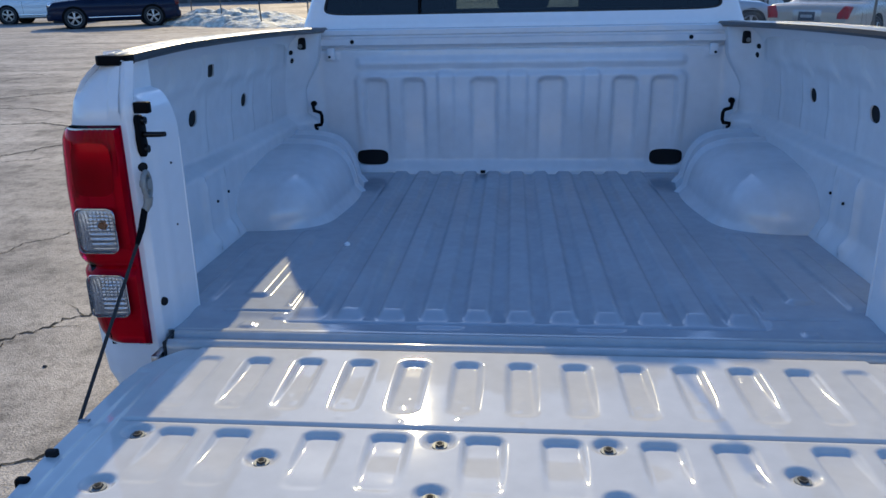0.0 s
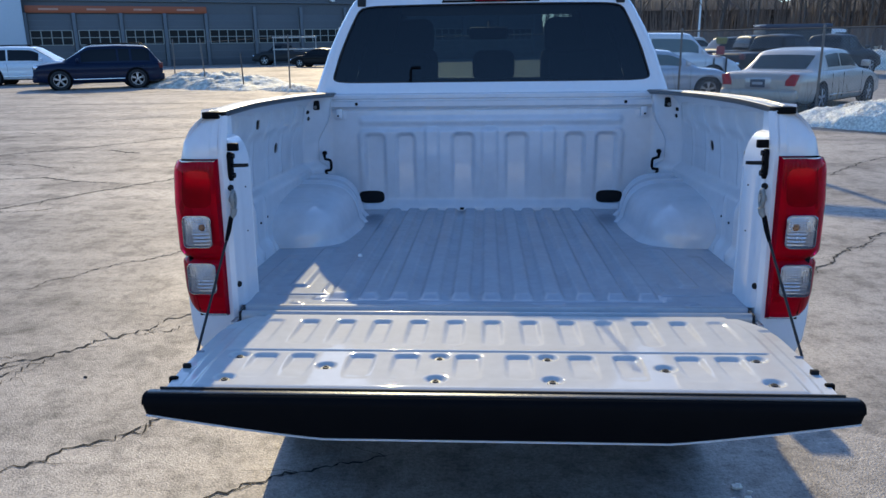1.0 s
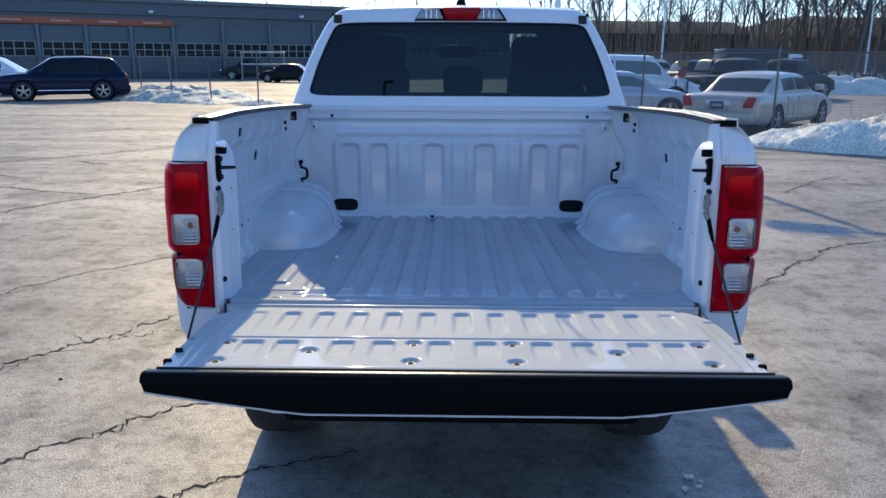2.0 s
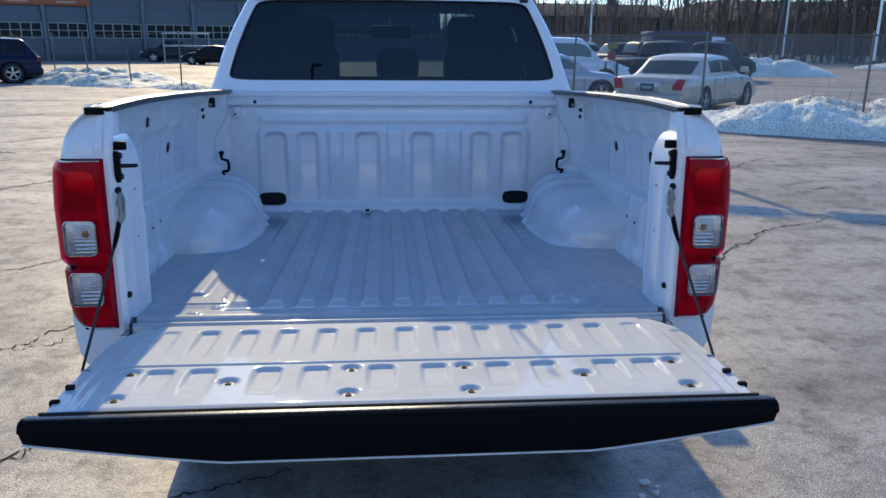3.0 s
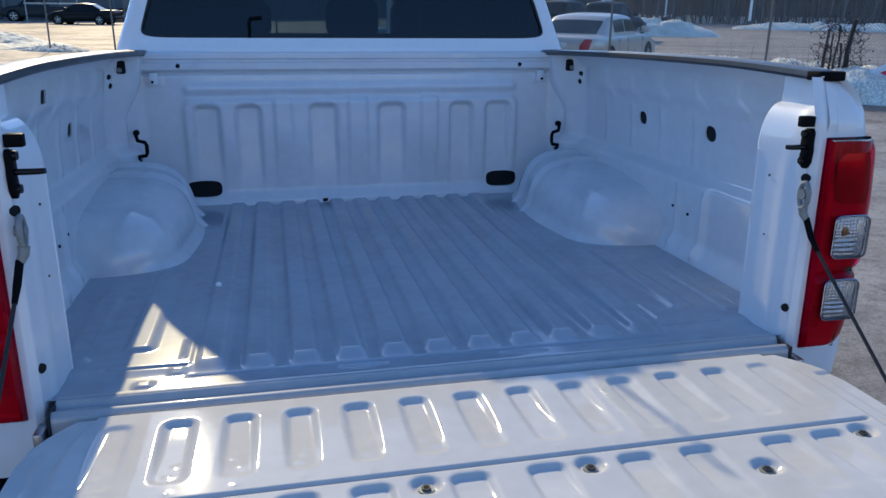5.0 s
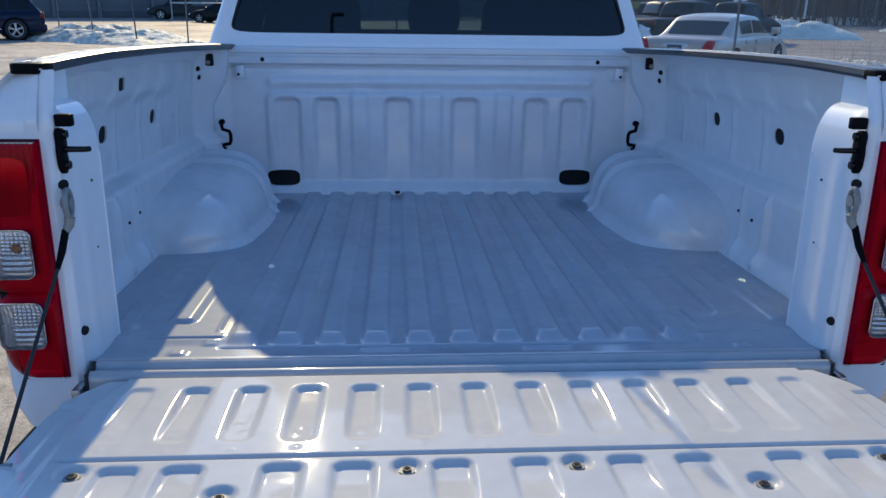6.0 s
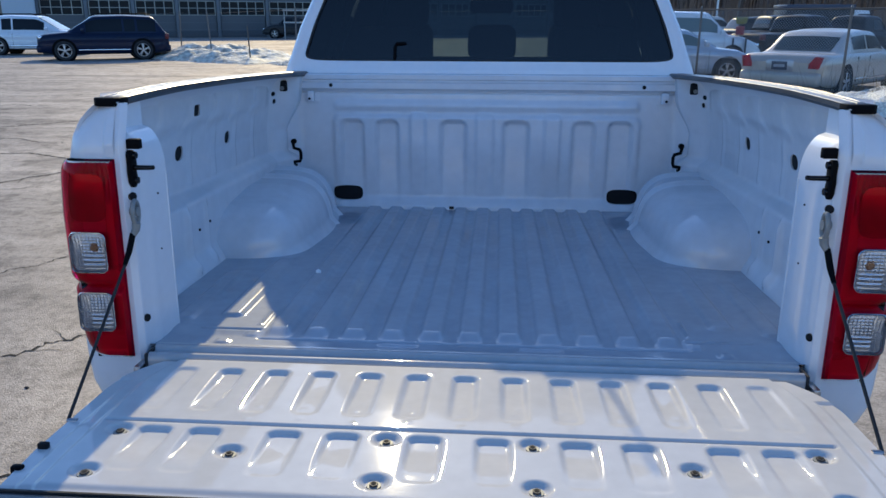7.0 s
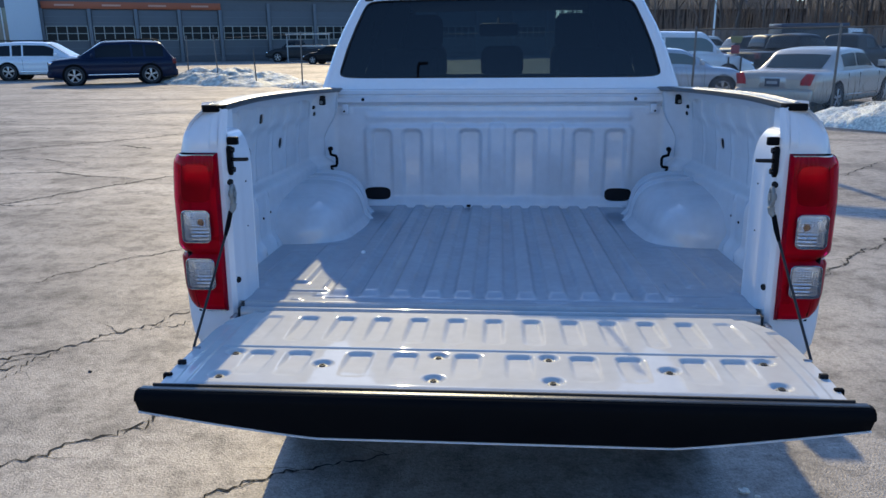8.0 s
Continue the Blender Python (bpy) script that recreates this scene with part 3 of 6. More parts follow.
def sill():
    pr = [(0.024, -0.03), (0.024, -0.0028), (0.006, -0.0026), (0.001, -0.006), (-0.004, -0.0135), (-0.014, -0.0145), (-0.019, -0.010), (-0.024, -0.0068),
          (-0.030, -0.0062), (-0.036, -0.0085), (-0.040, -0.014), (-0.041, -0.026), (-0.041, -0.12), (0.024, -0.12)]
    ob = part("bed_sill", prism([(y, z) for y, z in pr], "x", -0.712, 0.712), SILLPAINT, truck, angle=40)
    for s in (-1, 1):
        part("end_seal", box(s * 0.714 - 0.003, s * 0.714 + 0.003, -0.044, 0.008, -0.05, -0.006, 0.001), RUBBER, ob)
        hinge = box(s * 0.728 - 0.009, s * 0.728 + 0.009, -0.062, -0.015, -0.06, -0.028, 0.005)
        part("hinge", hinge, STEEL, truck, "bare steel tailgate hinge")
    return ob


def jamb(s):
    zs = np.concatenate([lin(-0.16, 0.38, 22), lin(0.39, 0.50, 24), lin(0.51, 0.539, 4)])
    us = lin(0, 7, 57)
    px = np.array([0.757, 0.742, 0.7295, 0.7255, 0.7178, 0.7165, 0.724, 0.85])
    py = np.array([-0.012, -0.013, -0.004, 0.045, 0.135, 0.150, 0.162, 0.168])

    def f(u, z):
        x, y = np.interp(u, range(8), px), np.interp(u, range(8), py)
        t = np.clip((z - 0.385) / 0.095, 0, 1)
        d = np.where(t < 1, 0.046 * (1 - np.sqrt(np.maximum(0, 1 - t * t))), 0.046)
        w = np.clip((u - 2.0) / 1.2, 0, 1)
        x = x + d * w - 0.002 * (1 - sm(np.abs(u - 3.15), 0.05, 0.28)) * (1 - sm(z, 0.34, 0.40))
        x = np.minimum(x, out_x(z) - 0.012)
        y = y + 0.03 * sm(z, 0.44, 0.56) * np.clip((3.5 - u) / 1.5, 0, 1)
        return x * s, y, z
    ob = sheet("jamb", us, zs, f, PAINT, truck, flip=s > 0, angle=60)
    lip = [(s * 0.7185, 0.148, z) for z in (-0.02, 0.1, 0.2, 0.3, 0.38)]
    part("jamb_flange", tube(lip, 0.004, 6), PAINT, ob)
    for y, z, r in ((0.008, 0.062, 0.0088), (0.000, 0.342, 0.0092), (0.10, 0.20, 0.0022), (0.105, 0.33, 0.0026)):
        x = float(np.interp(y, py[1:6], px[1:6]))
        reach = 0.004 if r > 0.006 else 0.0012
        part("hole_plug", cyl((s * (x - reach), y - 0.002, z), (s * (x + 0.004), y + 0.002, z), r, n=14), DARK if r > 0.006 else BOLT, ob)
    # latch striker
    x = 0.7275
    st = part("latch_striker", prism([(-0.009, 0.374), (-0.002, 0.362), (0.009, 0.360), (0.018, 0.368), (0.021, 0.384), (0.018, 0.396), (0.022, 0.410), (0.020, 0.432), (0.011, 0.441), (-0.004, 0.442), (-0.010, 0.434), (-0.009, 0.412), (-0.011, 0.398)],
                                     "x", s * (x - 0.007), s * (x + 0.003), 0.0025), BLACK, truck, "black tailgate latch striker on the jamb")
    part("striker_pin", tube([(s * x, 0.004, 0.404), (s * (x - 0.044), -0.002, 0.405), (s * (x - 0.054), -0.003, 0.406)], [0.0056, 0.0052, 0.0048], 12), GLOSSBLACK, st, "polished dark steel pin")
    part("bump_stop", box(s * (x - 0.014) - 0.0145, s * (x - 0.014) + 0.0145, -0.008, 0.010, 0.4445, 0.466, 0.003), BLACK, st, "black rubber bump stop")
    for z in (0.376, 0.430):
        part("bolt", cyl((s * (x - 0.013), 0.008, z), (s * (x - 0.006), 0.008, z), 0.0075, 0.0085, n=16), GLOSSBLACK, st)
        part("bolt_socket", cyl((s * (x - 0.0134), 0.008, z), (s * (x - 0.012), 0.008, z), 0.004, n=6), DARK, st)
    # support cable
    c0 = Vector((s * 0.724, -0.014, 0.300))
    way = (Vector((s * 0.7285, -0.33, -0.016)) - c0).normalized()
    neck, root = c0 + Vector((s * 0.002, -0.006, -0.040)), c0 + Vector((s * 0.006, -0.022, -0.072))
    tip = root + way * 0.034
    cb = part("support_cable", tube([root, tip, tip.lerp(Vector((s * 0.7285, -0.33, -0.016)), 0.5), (s * 0.7285, -0.33, -0.016)], 0.0034, 8), RUBBER, truck, "black sheathed steel tailgate cable")
    lug = bmesh.new()
    ring = [c0 + Vector((-s * 0.006, 0.013 * math.sin(a), 0.010 + 0.025 * math.cos(a))) for a in (2 * math.pi * k / 20 for k in range(21))]
    tube_into(lug, ring, 0.0052, 8)
    tube_into(lug, [c0 + Vector((-s * 0.006, -0.001, -0.014)), c0 + Vector((-s * 0.004, -0.002, -0.028)), neck], [0.0095, 0.0085, 0.0065], 10)
    part("cable_lug", lug, DULL, cb, "grey steel eyelet")
    part("lug_bolt", cyl(c0 + Vector((-s * 0.013, 0, 0.012)), c0 + Vector((0.004 * s, 0, 0.012)), 0.0105, 0.0095, n=12), DULL, cb)
    part("cable_sleeve", tube([neck.lerp(c0, 0.1), root, tip], [0.0065, 0.0066, 0.0046], 10), BLACK, cb)
    return ob


def out_x(z):
    """Half width of the outer skin at height z."""
    return np.interp(z, [-0.40, -0.30, -0.15, 0.0, 0.20, 0.36, 0.42, 0.47, 0.51, 0.535, 0.552],
                     [0.865, 0.880, 0.886, 0.888, 0.887, 0.882, 0.875, 0.863, 0.844, 0.822, 0.800])


def wrap(v, xo, y_back=-0.012, r=0.055, x_in=0.752):
    """Round a rear corner: v 0..1 across the back, 1..2 round the corner, 2..3 along the side to y 1.66."""
    a = np.clip(v - 1, 0, 1) * math.pi / 2
    x = np.where(v < 1, x_in + (xo - r - x_in) * np.clip(v, 0, 1), xo - r + r * np.sin(a))
    y = np.where(v < 2, y_back + r * (1 - np.cos(a)), y_back + r + (1.66 - y_back - r) * np.clip(v - 2, 0, 1))
    return x, y


def bedside_panel(s):
    def f(v, z):
        x, y = wrap(v, out_x(z))
        y = y + np.where(v < 1.6, 0.03 * sm(z, 0.44, 0.56), 0)
        flare = 0.028 * np.exp(-((np.hypot(y - 1.08, z + 0.50) - 0.46) / 0.05) ** 2) * (v > 2)
        y = y - np.where(v < 1, 0.005 * (1 - sm(x, 0.771, 0.776)) * sm(z, 0.435, 0.45), 0)
        drop = 0.011 * (1 - sm(y, 0.04, 0.42)) * sm(z, 0.43, 0.55)
        low = np.where(v < 2.35, -0.13 - 0.27 * np.clip((y - 0.10) / 0.45, 0, 1), -0.40)
        z = np.where(z < 0.0, z / -0.40 * low, z)
        return (x + flare) * s, y, z - drop
    vs = np.concatenate([lin(0, 1, 24)[:-1], lin(1, 2, 9)[:-1], lin(2, 3, 60)])
    return sheet("bedside_panel", vs, np.concatenate([lin(-0.40, 0.38, 40), lin(0.40, 0.552, 16)]), f, PAINT, truck,
                 [(2 + (1.08 - 0.043) / 1.617, -0.50, 0.405 / 1.617, 0.40, 2)], (-0.03 * s, 0, 0), flip=s < 0, angle=50)


def tail_lamp(s):
    def lamp_x(z):
        return np.interp(z, [-0.024, 0.0, 0.05, 0.128, 0.143, 0.165, 0.30, 0.40, 0.424], [0.846, 0.858, 0.866, 0.869, 0.866, 0.876, 0.878, 0.872, 0.862])

    def f(v, z):
        bulge = 0.012 + 0.010 * pad(v, z, 0.05, 2.5, -0.02, 0.42, 0.10, 0.05) - 0.010 * np.exp(-((z - 0.143) / 0.007) ** 2)
        x, y = wrap(v, lamp_x(z) + 0.004, -0.013, 0.05, 0.753)
        edge = np.minimum(1, np.minimum(v / 0.06, np.minimum((z + 0.024) / 0.008, (0.424 - z) / 0.008)))
        k = np.clip(edge, 0, 1)
        y = y - bulge * k * np.clip(2 - v, 0, 1) ** 0.7
        x = x + bulge * k * np.clip(v - 1, 0, 1)
        return x * s, y, z
    vs = np.concatenate([lin(0, 0.12, 4)[:-1], lin(0.12, 1, 14)[:-1], lin(1, 2, 12)[:-1], lin(2, 2.10, 5)])
    ob = sheet("tail_lamp", vs, np.concatenate([[-0.024, -0.020, -0.016], lin(-0.008, 0.416, 60), [0.420, 0.424]]), f, REDGLASS, truck, flip=s < 0, angle=50,
               label="red tail lamp with two clear reversing lenses")

    def chamber(v, z):
        x, y = wrap(v, lamp_x(z) + 0.008, -0.027, 0.05, 0.757)
        deep = 0.011 * pad(v, z, 0.10, 1.05, 0.345, 0.405, 0.05, 0.02) * (1 - 0.5 * np.clip((v - 0.1) / 0.9, 0, 1))
        deep = deep + 0.007 * pad(v, z, 0.30, 1.35, 0.278, 0.332, 0.03, 0.01) + 0.010 * pad(v, z, 1.10, 1.9, 0.352, 0.40, 0.04, 0.02)
        deep = deep + 0.008 * pad(v, z, 0.12, 1.5, -0.015, 0.036, 0.02, 0.02)
        ribs = 0.0005 * np.sin(z * 420) * pad(v, z, 0.30, 1.35, 0.28, 0.33, 0.02, 0.01) + 0.0010 * np.sin(v * 42) * pad(v, z, 0.0, 1.2, 0.335, 0.42, 0.02, 0.01)
        deep = deep + 0.011 * np.exp(-((z - 0.143) / 0.010) ** 2)
        y = y + (deep + ribs) * np.clip(2 - v, 0, 1) ** 0.7 * np.clip(v / 0.06, 0, 1) + 0.0125 * (1 - np.clip(v / 0.05, 0, 1))
        x = x - (deep + ribs) * np.clip(v - 1, 0, 1)
        return x * s, y, z
    sheet("lamp_chamber", np.concatenate([lin(0.0, 1, 56)[:-1], lin(1, 2.08, 40)]), lin(-0.020, 0.420, 150), chamber, CHAMBER, ob, flip=s < 0, angle=60, label="stepped silver inner reflector")
    def window(a, b):
        v, z = 0.76 + 0.54 * a * (1 - 0.14 * b ** 4), 0.342 + 0.052 * b * (1 - 0.16 * a ** 4)
        x, y = wrap(v, lamp_x(z) + 0.0095, -0.0285 - 0.002 * np.cos((z - 0.335) * 28), 0.05, 0.757)
        return x * s, y, z
    sheet("inner_panel", lin(-1, 1, 28), lin(-1, 1, 24), window, SMOKED, ob, flip=s < 0, angle=60, label="dark glossy inner panel")

    def frame_pts(m):
        return [(0.7515 - m, -0.026 - m), (0.84, -0.026 - m), (0.85, 0.05), (0.86, 0.14), (0.86, 0.30), (0.856 + m, 0.4225 + m), (0.7515 - m, 0.4225 + m)]
    part("lamp_gasket", prism([(s * x, z) for x, z in frame_pts(0.001)], "y", -0.012, 0.0), BLACK, ob)
    for k, (x0, x1, z0, z1) in enumerate(((0.780, 0.858, 0.180, 0.268), (0.777, 0.855, 0.046, 0.133))):
        xm, zm, hx, hz = (x0 + x1) / 2, (z0 + z1) / 2, (x1 - x0) / 2, (z1 - z0) / 2

        def g(u, v):
            x, z = xm + (hx - 0.001) * u * (1 - 0.10 * v ** 6), zm + (hz - 0.001) * v * (1 - 0.10 * u ** 6)
            inner = 1 - sm(u, 0.30, 0.42)
            egg = (np.sin(u * 30) + 0.5 * np.sin(v * 40)) * (v > -0.1) + 1.2 * np.sin(v * 26) * (v <= -0.1)
            arcs = np.sin((u - 0.18 * v * v) * 34)
            dome = 0.003 * (1 - u * u) * (1 - v * v)
            edge = sm(np.maximum(np.abs(u), np.abs(v)), 0.72, 0.98)
            return x * s, -0.0375 - 0.0007 * (inner * egg + (1 - inner) * arcs) * (1 - edge) - dome, z
        sheet("reversing_reflector", lin(-1, 1, 70), lin(-1, 1, 70), g, REFBASE, ob, flip=s < 0, angle=60, label="faceted silver reflector")
        if k == 0:
            part("bulb", tube([(s * (xm - 0.014), -0.038, 0.236), (s * (xm - 0.014), -0.0435, 0.236)], [0.011, 0.007], 12), AMBER, ob)
        rr = [(sx * (hx - 0.013) + 0.013 * math.cos(a + b), sz * (hz - 0.013) + 0.013 * math.sin(a + b))
              for sx, sz, a in ((1, 1, 0), (-1, 1, 1.5708), (-1, -1, 3.1416), (1, -1, 4.7124)) for b in (0, 0.39, 0.785, 1.18, 1.5707)]
        o = part("clear_lens", prism([(s * (xm + a), zm + b) for a, b in rr], "y", -0.047, -0.036, 0.003), CLEAR, ob)
        o.visible_shadow = False
        part("lens_rim", tube([(s * (xm + a), -0.0405, zm + b) for a, b in rr + rr[:1]], 0.0019, 6), REFLECT, ob)
    return ob


def rail_cap(s):
    pr = [(0.748, 0.530), (0.744, 0.540), (0.746, 0.556), (0.754, 0.562), (0.768, 0.562), (0.770, 0.560), (0.772, 0.562), (0.786, 0.563),
          (0.788, 0.561), (0.790, 0.563), (0.804, 0.562), (0.806, 0.560), (0.808, 0.562), (0.816, 0.559), (0.822, 0.550), (0.822, 0.540), (0.812, 0.536), (0.765, 0.530)]
    pr = [(0.750 + (x - 0.744) * 0.82, 0.561 - (0.563 - z) * 0.62) for x, z in pr]
    us = np.array([0.040, 0.046, 0.07] + list(lin(0.12, 1.58, 24)) + [1.61, 1.63])
    n = len(pr)
    P = np.array(pr + [pr[0]])

    def f(y, k):
        i = np.round(k).astype(int)
        x, z = P[i, 0], P[i, 1]
        e = np.clip((0.046 - y) / 0.012, 0, 1)
        z = z - 0.004 * e * (z > 0.545) + 0.007 * np.sin((y - 0.06) / 1.57 * math.pi) - 0.009 * np.clip((0.40 - y) / 0.36, 0, 1) ** 1.5
        x = x - 0.014 * np.clip((0.30 - y) / 0.26, 0, 1) * (x > 0.79) - 0.012 * np.clip((y - 1.35) / 0.25, 0, 1) * (x < 0.77)
        return x * s, y, z
    ob = sheet("rail_cap", us, range(n + 1), f, CAPPL, truck, flip=s > 0, label="black ribbed plastic rail cap", angle=30)
    part("end_cap", prism([(s * x, y) for x, y in ((0.7445, 0.060), (0.7445, 0.022), (0.752, 0.006), (0.790, 0.006), (0.799, 0.014), (0.801, 0.060))], "z", 0.5315, 0.5500, 0.003), BLACK, ob)
    part("end_cap", box(min(s * 0.749, s * 0.812), max(s * 0.749, s * 0.812), 1.612, 1.64, 0.540, 0.557, 0.007, 3), BLACK, ob)
    return ob


BOLTS = [(0.127, -0.372), (0.387, -0.432), (0.128, -0.505), (0.609, -0.370), (0.600, -0.507)]


def tailgate():
    row1 = [i * 0.0988 for i in range(-6, 7)]
    row2 = [sx * c for c in (0.0595, 0.205, 0.310, 0.4535, 0.545) for sx in (-1, 1)]

    def half(y):
        return 0.726 - 0.062 * np.clip((y + 0.20) / 0.14, 0, 1) ** 2 - 0.012 * np.clip((-0.44 - y) / 0.14, 0, 1)

    def f(u, y):
        a = np.abs(u)
        h = half(y)
        over = np.maximum(a - 0.726, 0)
        ac = np.minimum(a, 0.726)
        x = np.where(ac > 0.60, 0.60 + (ac - 0.60) * (h - 0.60) / 0.126, ac) * np.sign(u)
        z = 0.004 + 0 * u
        fade = 0.22 + 0.78 * sm(y, -0.30, -0.14)
        for c in row1:
            m = pad(u, y, c - 0.0235, c + 0.0235, -0.286, -0.099, 0.013, 0.015)
            z = z - (0.0088 if abs(c) < 0.55 else 0.005) * m * fade
        fade2 = 0.14 + 0.86 * sm(y, -0.49, -0.38)
        for c in row2:
            z = z - 0.0082 * pad(u, y, c - 0.0295, c + 0.0295, -0.50, -0.356, 0.011, 0.015) * fade2
        for sx in (-1, 1):
            for bx, by in BOLTS:
                z = z - 0.008 * (1 - sm(np.hypot(u - sx * bx, (y - by - 0.002) * 1.1), 0.015, 0.027))
        for i, c in enumerate(row1):
            for k, (dx, dy) in enumerate(((0.008, -0.235), (-0.008, -0.262), (0.0, -0.312))):
                z = z + 0.0008 * np.exp(-(((u - c - dx * math.sin(i * 2.1 + k)) / 0.0055) ** 2 + ((y - dy - 0.006 * math.sin(i * 3.7 + k)) / 0.0055) ** 2))
        z = z - 0.005 * (1 - sm(np.abs(y + 0.334), 0.0015, 0.004)) * (1 - sm(a, 0.645, 0.655))
        z = z - 0.005 * sm(a, 0.655, 0.668) - 0.004 * sm(a, 0.690, 0.698) * (y < -0.15)
        z = z - 0.012 - 0.012 * (1 - sm(-y, 0.048, 0.061)) ** 2 - over
        z = z - 0.004 * sm(-y, 0.545, 0.56)
        return x, y, z
    us = np.concatenate([lin(-0.78, -0.727, 4), lin(-0.726, 0.726, 350), lin(0.727, 0.78, 4)])
    ys = np.concatenate([[-0.0480, -0.0488], lin(-0.050, -0.125, 20), lin(-0.13, -0.345, 52), lin(-0.35, -0.582, 62)])[::-1]
    ob = sheet("tailgate", us, ys, f, TAILPAINT, truck, angle=60, label="lowered white tailgate, pressed inner face up")
    # folded front edge and outer shell
    shell = bmesh.new()
    ylist = list(lin(-0.060, -0.585, 16))
    rows = []
    for y in ylist:
        h = float(half(np.array(y))) - 0.002
        t = (-y - 0.06) / 0.525
        rows.append([shell.verts.new((x * h, y, z)) for x, z in ((-1, -0.022), (-1, -0.045 - 0.0 * t), (-0.93, -0.055 - 0.012 * t), (-0.62, -0.075 - 0.035 * t), (0, -0.078 - 0.038 * t),
                                                                 (0.62, -0.075 - 0.035 * t), (0.93, -0.055 - 0.012 * t), (1, -0.045), (1, -0.022))])
    for a, b in zip(rows, rows[1:]):
        for k in range(8):
            shell.faces.new((a[k], a[k + 1], b[k + 1], b[k]))
        shell.faces.new((a[8], a[0], b[0], b[8]))
    shell.faces.new(rows[0])
    shell.faces.new(rows[-1])
    bmesh.ops.recalc_face_normals(shell, faces=shell.faces)
    part("outer_skin", shell, PAINT, ob, angle=40)
    # black top edge moulding
    cap = bmesh.new()
    rows = []
    for x in np.concatenate([[-0.739], lin(-0.733, 0.733, 60), [0.739]]):
        a = abs(x)
        zb = -0.099 + 0.050 * float(np.clip((a - 0.36) / 0.38, 0, 1)) ** 1.15
        k = 1 if a < 0.738 else 0.6
        yb = -0.618
        rows.append([cap.verts.new((x, y, z)) for y, z in ((-0.586, -0.016), (-0.586, -0.007), (-0.590, -0.005), (-0.600, -0.004), (yb + 0.006, -0.006), (yb, -0.012),
                                                           (yb - 0.003, -0.024), (yb - 0.002, zb * k * 0.6), (yb + 0.002, zb * k + 0.004), (yb + 0.008, zb * k), (-0.586, zb * k + 0.004))])
    for a, b in zip(rows, rows[1:]):
        for k in range(11):
            cap.faces.new((a[k], a[(k + 1) % 11], b[(k + 1) % 11], b[k]))
    cap.faces.new(rows[0])
    cap.faces.new(rows[-1])
    bmesh.ops.recalc_face_normals(cap, faces=cap.faces)
    part("edge_moulding", cap, BLACK, ob, "black plastic moulding along the tailgate's top edge", angle=40)
    part("moulding_top", box(-0.733, 0.733, -0.604, -0.588, -0.010, -0.0015, 0.002), CAPPL, ob, "satin black top strip")
    edge = bmesh.new()
    pts = []
    for x in lin(-0.737, 0.737, 60):
        zb = -0.099 + 0.050 * float(np.clip((abs(x) - 0.36) / 0.38, 0, 1)) ** 1.15
        pts.append((x, -0.609, zb - 0.003))
    part("skin_hem", tube_into(edge, pts, 0.0023, 6), PAINT, ob, "white painted hem")
    part("edge_seal", box(-0.712, 0.712, -0.5865, -0.5825, -0.02, 0.0015), RUBBER, ob)
    for s in (-1, 1):
        for bx, by in BOLTS:
            b = part("bolt", cyl((s * bx, by, -0.019), (s * bx, by, -0.0105), 0.008, 0.0072, n=6), BOLT, ob, "dark zinc-plated bolt")
            part("bolt_flange", cyl((s * bx, by, -0.019), (s * bx, by, -0.0138), 0.0125, 0.0115, n=18), DULL, ob)
            part("bolt_socket", cyl((s * bx, by, -0.0115), (s * bx, by, -0.0099), 0.0045, n=6), DARK, ob)
        part("latch", box(min(s * 0.710, s * 0.730), max(s * 0.710, s * 0.730), -0.504, -0.490, -0.030, -0.011, 0.004), BLACK, ob, "black tailgate latch")
        part("latch_slot", box(min(s * 0.706, s * 0.724), max(s * 0.706, s * 0.724), -0.436, -0.425, -0.03, -0.007, 0.002), DARK, ob)
        part("cable_pin", cyl((s * 0.712, -0.33, -0.018), (s * 0.730, -0.33, -0.018), 0.005, n=12), STEEL, ob)
    return ob


# ---- cab ----
def cab_half(z):
    return np.interp(z, [0.30, 0.50, 0.58, 0.66, 0.74, 0.85, 0.95, 0.99, 1.02, 1.045], [0.885, 0.875, 0.850, 0.822, 0.795, 0.745, 0.690, 0.664, 0.636, 0.595])


def cab_back(z):
    return 1.668 + np.interp(z, [0.3, 0.56, 0.60, 0.96, 1.0, 1.03, 1.05], [0.0, 0.0, 0.008, 0.075, 0.090, 0.115, 0.18])


